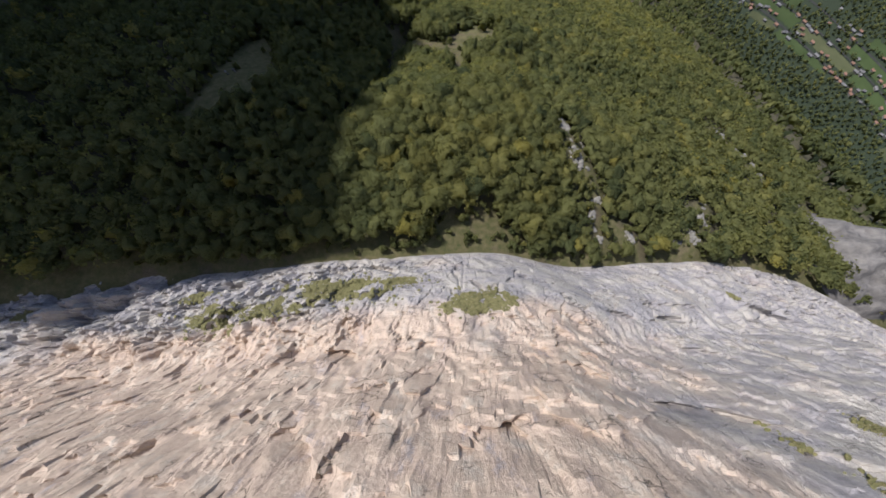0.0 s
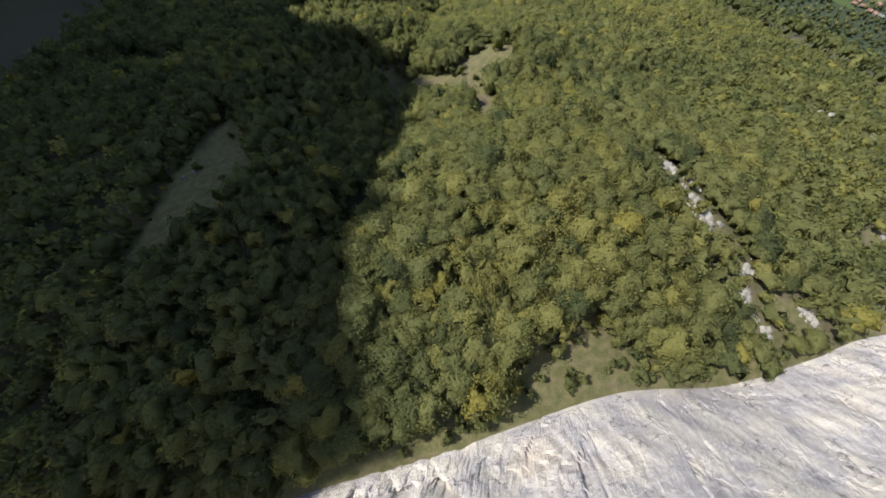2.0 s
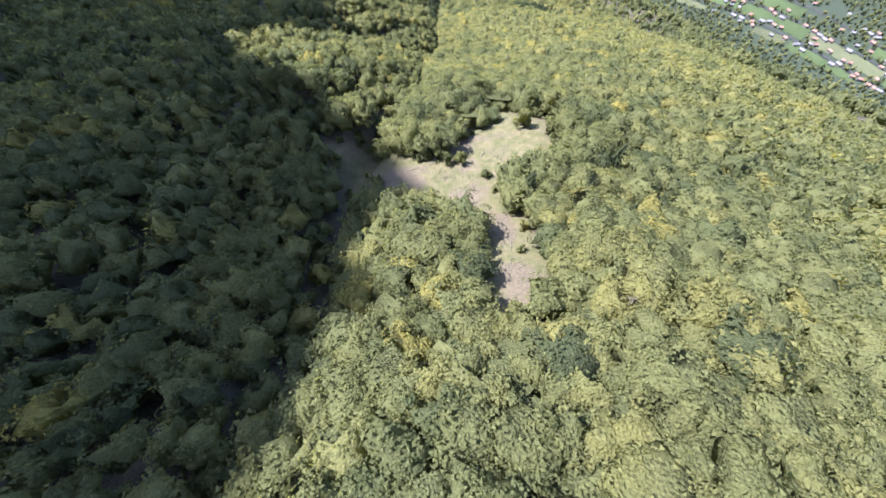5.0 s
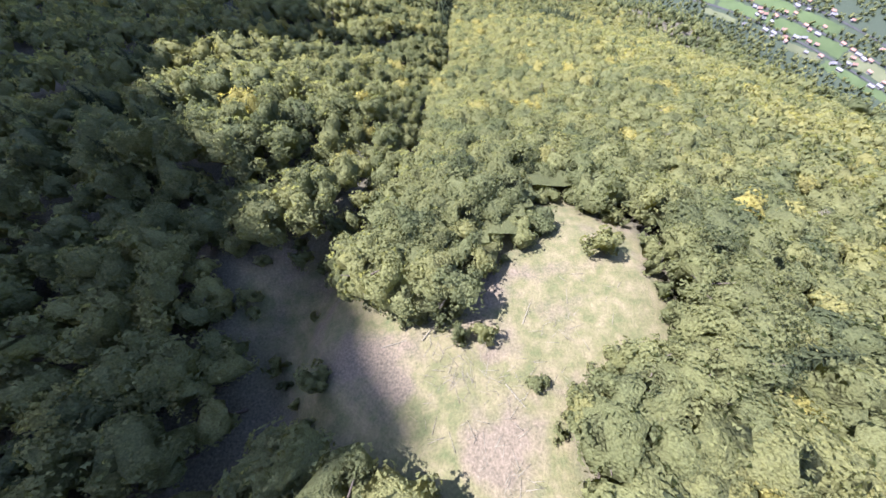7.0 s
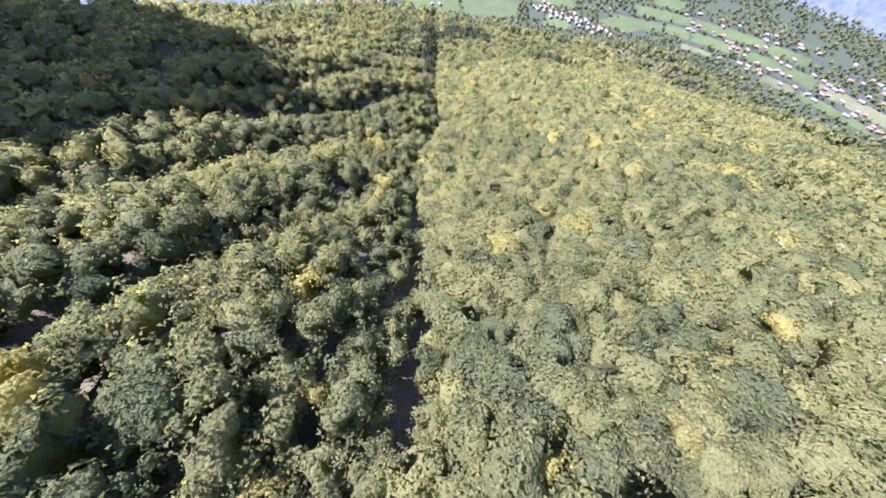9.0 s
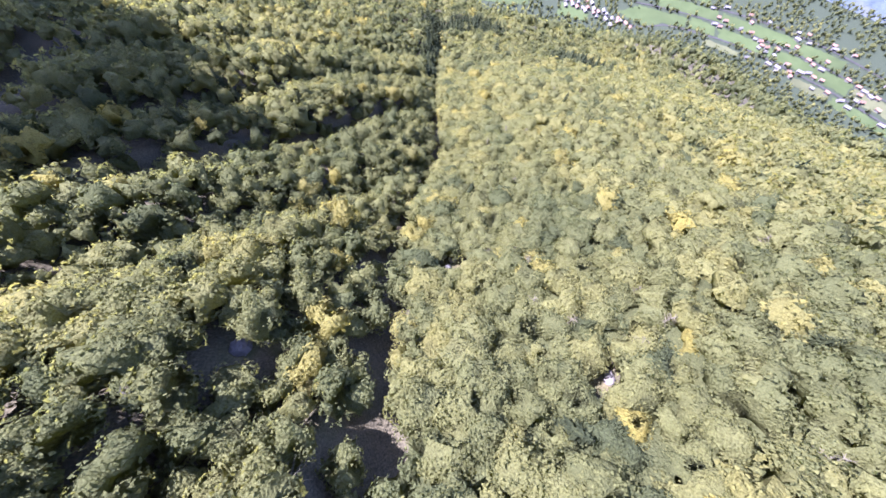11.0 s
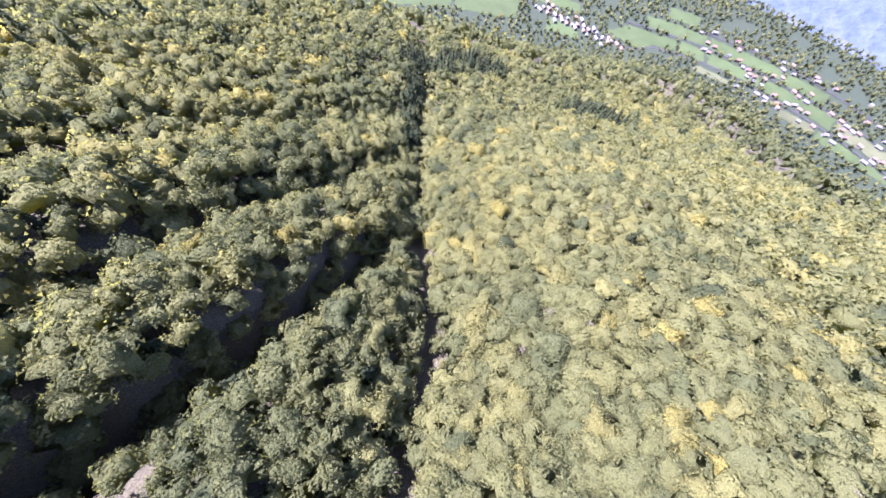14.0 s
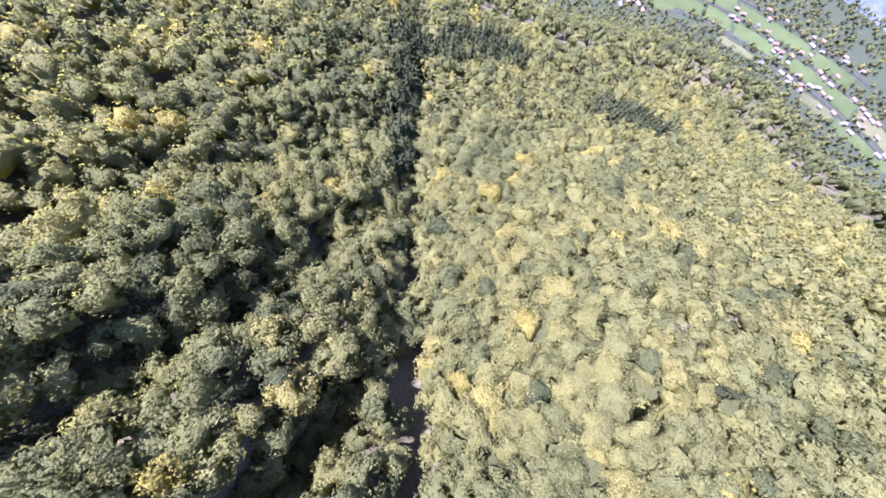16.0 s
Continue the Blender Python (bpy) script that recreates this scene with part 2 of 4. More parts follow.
def ground_material():
    m, nodes, links, bsdf = material("hillside grass and soil", 0.95)
    big, mid, fine = noise_node(nodes, links, 0.055, 4), noise_node(nodes, links, 0.35, 6), noise_node(nodes, links, 2.4, 5)
    grass = ramp(nodes, links, mid, [(0.28, (0.054, 0.064, 0.023)), (0.46, (0.086, 0.084, 0.035)), (0.66, (0.124, 0.108, 0.056))])
    soil = ramp(nodes, links, fine, [(0.3, (0.072, 0.059, 0.038)), (0.7, (0.130, 0.104, 0.072))])
    worn = nodes.new("ShaderNodeAttribute")
    worn.attribute_name = "worn"
    patch = maths(nodes, links, 'ADD', big, maths(nodes, links, 'MULTIPLY', worn.outputs["Fac"], 0.14))
    col = mix(nodes, links, ramp(nodes, links, patch, [(0.54, (0, 0, 0)), (0.66, (0.85, 0.85, 0.85))]), grass, soil)
    litter = ramp(nodes, links, fine, [(0.3, (0.050, 0.048, 0.030)), (0.7, (0.105, 0.094, 0.058))])
    lush = ramp(nodes, links, mid, [(0.3, (0.020, 0.031, 0.018)), (0.7, (0.036, 0.048, 0.028))])
    for key, below in (("open", litter), ("valley", None)):
        at = nodes.new("ShaderNodeAttribute")
        at.attribute_name = key
        col = mix(nodes, links, at.outputs["Fac"], below, col) if below else mix(nodes, links, at.outputs["Fac"], col, lush)
    col = mix(nodes, links, 1.0, col, ramp(nodes, links, fine, [(0.25, (0.7,) * 3), (0.75, (1.25,) * 3)]), 'MULTIPLY')
    links.new(col, bsdf.inputs["Base Color"])
    bump(nodes, links, bsdf, fine, 0.6, 0.4)
    return m


def rock_material():
    m, nodes, links, bsdf = material("pale limestone", 0.9)
    geo = nodes.new("ShaderNodeNewGeometry").outputs["Position"]
    big = noise_node(nodes, links, 0.022, 4)
    mid = noise_node(nodes, links, 0.13, 8, 0.66, stretch=((0.7, 1.0, 1.2), (0, 0, 24)))
    streak = noise_node(nodes, links, 0.20, 8, 0.7, stretch=((1.0, 0.5, 0.7), (0, 0, 38)))
    pleat = noise_node(nodes, links, 0.28, 5, 0.6, stretch=((1.0, 0.16, 0.16), (0, 0, -6)))
    fine = noise_node(nodes, links, 1.6, 8, 0.7)
    grey = ramp(nodes, links, mid, [(0.30, (0.215, 0.205, 0.213)), (0.44, (0.34, 0.325, 0.33)), (0.57, (0.42, 0.392, 0.355)), (0.72, (0.455, 0.436, 0.412))])
    ochre = ramp(nodes, links, streak, [(0.30, (0.36, 0.328, 0.325)), (0.42, (0.48, 0.378, 0.305)), (0.54, (0.545, 0.44, 0.35)), (0.72, (0.56, 0.51, 0.445))])
    # the ochre band lies along the foot of the steep wall
    at = nodes.new("ShaderNodeAttribute")
    at.attribute_name = "ochre"
    warm = ramp(nodes, links, maths(nodes, links, 'ADD', at.outputs["Fac"], maths(nodes, links, 'MULTIPLY', maths(nodes, links, 'SUBTRACT', big, 0.5), 2.6)),
                [(0.25, (0, 0, 0)), (0.95, (0.95, 0.95, 0.95))])
    col = mix(nodes, links, warm, grey, ochre)
    col = mix(nodes, links, 1.0, col, ramp(nodes, links, fine, [(0.25, (0.80,) * 3), (0.7, (1.12,) * 3)]), 'MULTIPLY')
    # thin dark cracks
    warp = nodes.new("ShaderNodeMapping")
    warp.inputs["Scale"].default_value = (0.055, 0.16, 0.16)
    warp.inputs["Rotation"].default_value = (0, 0, radians(18))
    links.new(geo, warp.inputs["Vector"])
    vor = nodes.new("ShaderNodeTexVoronoi")
    vor.feature = 'DISTANCE_TO_EDGE'
    add = nodes.new("ShaderNodeVectorMath")
    add.operation = 'MULTIPLY_ADD'
    nz = nodes.new("ShaderNodeTexNoise")
    nz.inputs["Scale"].default_value = 0.2
    nz.inputs["Detail"].default_value = 5
    links.new(geo, nz.inputs["Vector"])
    links.new(nz.outputs["Color"], add.inputs[0])
    add.inputs[1].default_value = (1.3, 1.3, 1.3)
    links.new(warp.outputs["Vector"], add.inputs[2])
    links.new(add.outputs["Vector"], vor.inputs["Vector"])
    vor.inputs["Scale"].default_value = 1.0
    crack = ramp(nodes, links, vor.outputs["Distance"], [(0.0, (0.22,) * 3), (0.03, (1.0,) * 3)])
    broken = ramp(nodes, links, noise_node(nodes, links, 0.09, 3), [(0.50, (0, 0, 0)), (0.60, (1, 1, 1))])
    col = mix(nodes, links, broken, col, mix(nodes, links, 1.0, col, crack, 'MULTIPLY'))
    links.new(col, bsdf.inputs["Base Color"])
    height = maths(nodes, links, 'ADD', maths(nodes, links, 'ADD', maths(nodes, links, 'MULTIPLY', streak, 1.0), maths(nodes, links, 'MULTIPLY', pleat, 0.22)), maths(nodes, links, 'ADD', maths(nodes, links, 'MULTIPLY', fine, 1.1), maths(nodes, links, 'MULTIPLY', mid, 2.4)))
    bump(nodes, links, bsdf, height, 0.55, 1.2)
    return m


MAT_GROUND = ground_material()
MAT_ROCK = rock_material()
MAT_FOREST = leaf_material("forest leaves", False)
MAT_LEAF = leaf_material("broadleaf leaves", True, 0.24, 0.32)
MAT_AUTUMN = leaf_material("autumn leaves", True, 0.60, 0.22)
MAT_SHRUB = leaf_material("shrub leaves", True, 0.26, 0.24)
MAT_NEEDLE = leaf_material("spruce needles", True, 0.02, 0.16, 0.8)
MAT_BARK = plain_material("bark", (0.055, 0.043, 0.033), (0.11, 0.09, 0.07), 3.0)
MAT_DEAD = plain_material("bleached dead wood", (0.10, 0.092, 0.060), (0.165, 0.152, 0.102), 4.0)
MAT_SCREE = plain_material("scree stones", (0.14, 0.134, 0.12), (0.25, 0.24, 0.215), 1.2, 0.9, 0.6, 0.3)
MAT_DARKROCK = plain_material("weathered dark limestone", (0.105, 0.10, 0.10), (0.21, 0.20, 0.185), 0.25, 0.95, 0.9, 1.5, 8)
MAT_TURF = plain_material("ledge turf", (0.10, 0.105, 0.042), (0.215, 0.195, 0.095), 1.1, 0.95, 0.9, 0.5)
MAT_MEADOW = plain_material("valley meadow", (0.034, 0.054, 0.017), (0.048, 0.070, 0.025), 0.03)
MAT_HAY = plain_material("mown field", (0.056, 0.066, 0.030), (0.078, 0.085, 0.042), 0.03)
MAT_ASPHALT = plain_material("asphalt", (0.028, 0.029, 0.029), (0.044, 0.045, 0.045), 0.6)
MAT_PLASTER = plain_material("house plaster", (0.10, 0.097, 0.092), (0.16, 0.156, 0.148), 0.5)
MAT_TILE = plain_material("clay roof tiles", (0.15, 0.085, 0.06), (0.23, 0.14, 0.105), 0.8)
MAT_SLATE = plain_material("grey roof slates", (0.11, 0.11, 0.115), (0.18, 0.18, 0.182), 0.8)
MAT_GLASS = plain_material("dark window", (0.03, 0.035, 0.04), (0.06, 0.07, 0.08), 0.5, 0.2)


# ---------------------------------------------------------------- mesh helpers
def mesh_from(name, verts, faces, mat, smooth=False):
    me = bpy.data.meshes.new(name)
    me.from_pydata([tuple(v) for v in verts] if not isinstance(verts, np.ndarray) else verts.tolist(), [], faces)
    if mat:
        me.materials.append(mat)
    if smooth:
        me.polygons.foreach_set("use_smooth", np.ones(len(me.polygons), bool))
    me.update()
    return me


def big_mesh(name, verts, tris, mat, attrs=(), smooth=None, normals=None):
    """A mesh from numpy arrays of triangles or quads; attrs: (name, per-vertex floats); normals: per vertex, for leaves on a dome."""
    verts, tris = np.asarray(verts, np.float32), np.asarray(tris, np.int32)
    n, k = tris.shape
    me = bpy.data.meshes.new(name)
    me.vertices.add(len(verts))
    me.vertices.foreach_set("co", verts.ravel())
    me.loops.add(n * k)
    me.loops.foreach_set("vertex_index", tris.ravel())
    me.polygons.add(n)
    me.polygons.foreach_set("loop_start", np.arange(0, n * k, k, dtype=np.int32))
    me.polygons.foreach_set("loop_total", np.full(n, k, np.int32))
    if smooth is not None:
        me.polygons.foreach_set("use_smooth", smooth if isinstance(smooth, np.ndarray) else np.full(n, smooth, bool))
    me.materials.append(mat)
    for key, values in attrs:
        a = me.attributes.new(key, 'FLOAT', 'POINT')
        a.data.foreach_set("value", np.asarray(values, np.float32))
    me.update(calc_edges=True)
    me.validate()
    if normals is not None:
        me.polygons.foreach_set("use_smooth", np.ones(len(me.polygons), bool))
        way = np.asarray(normals, np.float32)
        way = way / np.linalg.norm(way, axis=1, keepdims=True)
        a = me.attributes.new("custom_normal", 'FLOAT_VECTOR', 'POINT')
        a.data.foreach_set("vector", way.ravel())
    return me


def grid_sheet(name, xs, ys, height, mat, attrs=(), smooth=True):
    gx, gy = np.meshgrid(xs, ys)
    gz = height(gx, gy)
    v = np.stack([gx, gy, gz], -1).reshape(-1, 3)
    nx, ny = len(xs), len(ys)
    i = (np.arange(ny - 1)[:, None] * nx + np.arange(nx - 1)[None]).ravel()
    q = np.stack([i, i + 1, i + 1 + nx, i + nx], 1)
    return big_mesh(name, v, q, mat, [(k, f(gx, gy).ravel()) for k, f in attrs], smooth)


def part(name, me, parent, label=""):
    ob = new(name, me)
    ob.parent = parent
    return tagged(ob, label)


def empty(name, m):
    ob = new(name)
    ob.empty_display_size = 0.5
    ob.matrix_world = m
    return ob


# ---------------------------------------------------------------- where trees stand
def inside_ring(x, y, ring):
    x, y = np.asarray(x, float), np.asarray(y, float)
    hit = np.zeros(x.shape, bool)
    for (ax, ay), (bx, by) in zip(ring, ring[1:] + ring[:1]):
        cross = ((ay > y) != (by > y)) & (x < (bx - ax) * (y - ay) / ((by - ay) or 1e-9) + ax)
        hit ^= cross
    return hit


# clearings: the dry meadow by the ravine, its tail up the slope, the two shaded ones, the small dark one, the shelf under the cliff
MEADOW = [(-42, 229), (-36, 233), (-22, 221), (-2, 213), (6, 224), (17, 228), (23, 235), (26, 243), (37, 241), (41, 231), (41, 222), (40, 216), (39, 207), (27, 206), (16, 199), (12, 189), (4, 189), (-4, 188), (-10, 191), (-21, 195), (-35, 204), (-42, 217)]
TAIL = [(2, 191), (4, 183), (7, 176), (5, 171), (6, 167), (6, 162), (3, 158), (8, 153), (18, 155), (20, 161), (22, 170), (20, 176), (19, 182), (14, 191)]
SHADE_A = [(-124, 196), (-100, 152), (-92, 140), (-104, 125), (-125, 107), (-146, 97), (-144, 115), (-137, 139), (-135, 172)]
SHADE_B = [(-241, 278), (-190, 296), (-184, 280), (-188, 266), (-230, 262)]
DARK = [(-92, 404), (-80, 419), (-72, 415), (-78, 402)]
SHELF = [(-4, 45), (4, 50), (15, 52), (26, 57), (30, 51), (37, 42), (50, 35), (48, 30), (20, 30), (-10, 29), (-30, 29), (-12, 36)]
NOTCH = [(39, 206), (53, 200), (55, 196), (41, 201)]
DRY_A = [(266, 248), (285, 242), (304, 224), (298, 210), (280, 228)]
DRY_B = [(278, 202), (296, 198), (312, 150), (304, 140), (288, 166)]
RINGS = [MEADOW, TAIL, DRY_A, DRY_B, SHADE_A, SHADE_B, DARK, SHELF, NOTCH]
# scree runs: centre line points and half width
SCREE = [[(69, 113), (75, 96), (79, 85), (86, 73), (86, 62), (83, 52), (86, 42)], [(97, 52), (101, 45)], [(106, 48), (108, 42)], [(75, 98), (72, 104)],
         [(245, 173), (249, 154), (257, 139), (262, 117)], [(171, 70), (160, 56), (150, 46)], [(300, 90), (285, 70)]]


# small gaps in the forest where rock shows: place and radius
ROCK_GAPS = [(40, 333, 4.0), (-30, 345, 4.2), (-13, 331, 3.2), (13, 369, 3.8), (66, 381, 3.0)]


def line_distance(x, y, pts):
    best = np.full(np.shape(x), 1e9)
    for (ax, ay), (bx, by) in zip(pts, pts[1:]):
        u = np.clip(((x - ax) * (bx - ax) + (y - ay) * (by - ay)) / ((bx - ax) ** 2 + (by - ay) ** 2), 0, 1)
        best = np.minimum(best, np.hypot(x - ax - u * (bx - ax), y - ay - u * (by - ay)))
    return best


def open_land(x, y, margin=0.0):
    """True where no forest tree stands."""
    bare = np.zeros(np.shape(x), bool)
    for ring in RINGS:
        cx, cy = np.mean([p[0] for p in ring]), np.mean([p[1] for p in ring])
        bare |= inside_ring(x + 1.2 * fbm(x / 5, y / 5, 81), y + 1.2 * fbm(x / 5, y / 5, 82), ring)
        if margin:
            bare |= line_distance(x, y, ring + ring[:1]) < (margin + 0.8 if ring in (MEADOW, TAIL) else margin)
    for run in SCREE:
        bare |= line_distance(x, y, run) < (6.0 if run[0][0] < 200 else 8.5) + 2.2 * fbm(x / 6, y / 6, 55)
    for cx, cy, wide in ROCK_GAPS:
        bare |= np.hypot(x - cx, y - cy) < wide
    off = np.abs(x - ravine_x(y))
    bare |= (off < 2.4 + 1.2 * fbm(x / 9, y / 9, 56)) & (y > 105) & (y < 640)
    bare |= y < foot_y(x) + 5.5 - 3.0 * step(-45, -90, x) + 3.5 * step(50, 20, x) + 5 * np.clip(fbm(x / 14, y / 14, 57), -0.6, 1)
    return bare


# ---------------------------------------------------------------- the land
def spaced(parts):
    out = []
    for a, b, d in parts:
        out.extend(np.arange(a, b, d))
    return np.array(out + [parts[-1][1]], float)


gx = spaced([(-4600, -1000, 300), (-1000, -500, 60), (-500, -300, 8), (-300, 350, 4.5), (350, 1700, 18), (1700, 4600, 110)])
gy = spaced([(-4600, -400, 350), (-400, -80, 40), (-80, 700, 4.5), (700, 1800, 18), (1800, 4600, 110)])


def meadow_share(x, y):
    share = np.zeros(x.shape)
    for ring in RINGS:
        share = np.maximum(share, np.where(inside_ring(x, y, ring), 1.0, step(5, 1, line_distance(x, y, ring + ring[:1]))))
    for run in SCREE:
        share = np.maximum(share, step(9, 4, line_distance(x, y, run)))
    for cx, cy, wide in ROCK_GAPS:
        share = np.maximum(share, step(wide + 3, wide - 1, np.hypot(x - cx, y - cy)))
    return np.maximum(share, step(17, 9, y - foot_y(x)) * step(-300, -280, x))


def worn_share(x, y):
    """Trodden and cleared soil: the meadow's tail and the strip across its middle."""
    return np.maximum(step(9, 3, line_distance(x, y, [(12, 157), (13, 172), (9, 186), (6, 196)])), 0.7 * step(8, 3, line_distance(x, y, [(-22, 207), (-6, 209), (14, 203)])))


land_sheet = new("ground", grid_sheet("ground", gx, gy, ground, MAT_GROUND, [("open", meadow_share), ("worn", worn_share), ("valley", lambda x, y: step(-330, -385, ground(x, y)))]))
tagged(land_sheet, "steep mountainside of dry grass and bare soil down to a flat valley", "ground", kind="structure")


# the limestone face
def rock_surface(x, y):
    d = foot_y(x) - y
    a = radians(24)
    u, v = x * math.cos(a) + y * math.sin(a), -x * math.sin(a) + y * math.cos(a)
    z = cliff_height(x, y)
    rough = step(-2, 6, d)
    broken = 0.16 + 0.84 * step(10, -50, x) + 0.3 * step(110, 170, x)
    steep = 1 + 0.25 * step(26, 44, d)
    wx, wy = x + 2.5 * fbm(x / 9, y / 9, 91, 3), y + 1.8 * fbm(x / 7, y / 7, 95, 3)
    form = 0.0
    # scarps along three joint sets
    for turn_by, long, across, lift, seed in ((20, 46, 10, 2.0, 31), (-28, 24, 7, 1.3, 33), (68, 30, 9, 1.5, 35), (8, 14, 3.2, 0.7, 37)):
        c, s_ = math.cos(radians(turn_by)), math.sin(radians(turn_by))
        n = fbm((wx * c + wy * s_) / long, (wy * c - wx * s_) / across, seed, 4) * 2.4
        form = form + lift * (np.floor(n) + step(0.70, 1.0, n - np.floor(n)))
    form = form * broken + 1.1 * broken * np.abs(fbm(u / 8, v / 4, 41, 5)) + 0.8 * broken * cells(wx / 3.6, wy / 2.2, 107)
    form = form + fbm((x + y) / 6.0, (x - y) / 46.0, 51, 4) * (1.25 - broken) * 0.9
    # open joints
    for turn_by, long, across, deep, thin, seed in ((-10, 44, 9, 2.6, 0.045, 61), (26, 30, 8, 2.2, 0.05, 63), (80, 34, 14, 1.6, 0.035, 65)):
        c, s_ = math.cos(radians(turn_by)), math.sin(radians(turn_by))
        n = fbm((x * c + y * s_) / long, (y * c - x * s_) / across, seed, 4)
        form = form - deep * np.exp(-(n / thin) ** 2) * step(0.0, 0.25, fbm(x / 22, y / 22, seed + 7, 2) + 0.12)
    form = form + (0.9 * fbm(x / 4.5, y / 3.2, 71, 4) + 0.5 * np.abs(fbm(x / 1.9, y / 1.5, 73, 3))) * (0.3 + 0.7 * broken)
    # the steep wall is broken up across its face, not down it
    wall = step(24, 40, d)
    h = z + 3 * fbm(x / 16, y / 12, 141, 2)
    face = 2.6 * fbm(x / 13, h / 11, 143, 4) + 1.5 * np.abs(fbm(x / 5, h / 4.5, 145, 3)) + 1.6 * cells(x / 7 + 0.4 * fbm(x / 9, h / 9, 147, 2), h / 6.5, 149)
    z = z + rough * (steep * form * (1 - 0.78 * wall) + 1.5 * wall * face)
    z = z - 4.0 * step(4, -14, d)
    # long overhung slots on the smooth slab
    for cx, cy, lx, ly, tilt, deep in ((56, -21, 17, 1.0, -7, 9), (58, -25.5, 4.5, 0.8, -5, 7), (73, -27.5, 6.5, 0.9, -5, 8), (23, -18.5, 5, 0.7, -15, 5), (104, -14.5, 3, 0.7, -12, 5), (115, -17.5, 4, 0.7, -22, 5),
                                       (167, 2, 12, 1.0, -20, 6), (70, 1.5, 6, 0.7, -14, 3.5), (96, 0, 7, 0.8, -3, 4), (50, 4.5, 4, 0.6, -20, 2.5), (13, 12, 3, 0.7, -50, 4), (-30, -10.5, 6, 1.0, -6, 6), (-27, 21, 7, 1.0, -14, 6),
                                       (-102, -12, 7, 1.4, 28, 4), (-118, -24, 6, 1.2, 30, 4), (-60, -25, 4, 1.0, 35, 3), (-27, -23, 5, 0.9, -8, 5), (14, -20.5, 4, 0.7, -30, 4), (-89, 13, 8, 1.2, -8, 5)):
        t = radians(tilt)
        du, dv = (x - cx) * math.cos(t) + (y - cy) * math.sin(t), -(x - cx) * math.sin(t) + (y - cy) * math.cos(t)
        z = z - deep * np.exp(-((du / lx) ** 2) ** 2 - ((dv + 0.05 * du * du / lx) / ly) ** 4)
    return z


def ochre_zone(x, y):
    d = foot_y(x) - y
    return 1.0 * step(20, 32, d) * step(95, 50, d) * step(-190, -110, x) * step(95, 20, x) + 0.25 * step(10, 50, d) * step(150, 40, x)


cliff = new("cliff", grid_sheet("cliff", spaced([(-330, -160, 1.6), (-160, 130, 0.68), (130, 420, 1.6)]), spaced([(-110, -56, 2.0), (-56, 52, 0.68)]),
                               rock_surface, MAT_ROCK, [("ochre", ochre_zone)], False))
tagged(cliff, "pale grey and ochre limestone cliff with cracks and ledges", "cliff", kind="structure")


def scatter(x0, x1, y0, y1, d, seed):
    """A jittered hexagonal layout of points, d apart."""
    r = np.random.default_rng(seed)
    xs, ys = np.arange(x0, x1, d), np.arange(y0, y1, d * 0.87)
    x, y = np.meshgrid(xs, ys)
    x = x + (np.arange(len(ys)) % 2)[:, None] * d / 2
    x, y = x + r.uniform(-0.31, 0.31, x.shape) * d, y + r.uniform(-0.31, 0.31, x.shape) * d
    return x.ravel(), y.ravel()


def tone_at(x, y, r):
    """Leaf tone of the forest: greener near the cliff, more yellow on the lit slope further down; left of the ravine,
    darker with shade put into the colour.
    """
    patch = fbm(x / 60, y / 60, 61, 3)
    small = fbm(x / 16, y / 16, 63, 2)
    tone = 0.42 + 0.09 * patch + 0.09 * small + r.normal(0, 0.065, np.shape(x))
    # the minus terms paint part of the left side's shade into the leaves
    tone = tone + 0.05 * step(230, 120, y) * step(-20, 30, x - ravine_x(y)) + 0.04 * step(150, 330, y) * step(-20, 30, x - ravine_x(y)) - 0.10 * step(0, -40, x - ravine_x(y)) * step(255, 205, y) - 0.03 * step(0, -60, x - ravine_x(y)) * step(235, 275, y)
    odd = r.uniform(0, 1, np.shape(x))
    tone = np.where(odd > 0.955, r.uniform(0.60, 0.84, np.shape(x)), tone)
    tone = np.where(odd < 0.06, r.uniform(0.14, 0.26, np.shape(x)), np.clip(tone, 0.03, odd * 0 + 0.80))
    return tone


# ---------------------------------------------------------------- tree shapes
def ico(level):
    bm = bmesh.new()
    bmesh.ops.create_icosphere(bm, subdivisions=level, radius=1.0)
    v = np.array([p.co[:] for p in bm.verts])
    f = np.array([[q.index for q in p.verts] for p in bm.faces])
    bm.free()
    return v, f


ICO1, ICO2 = ico(1), ico(2)


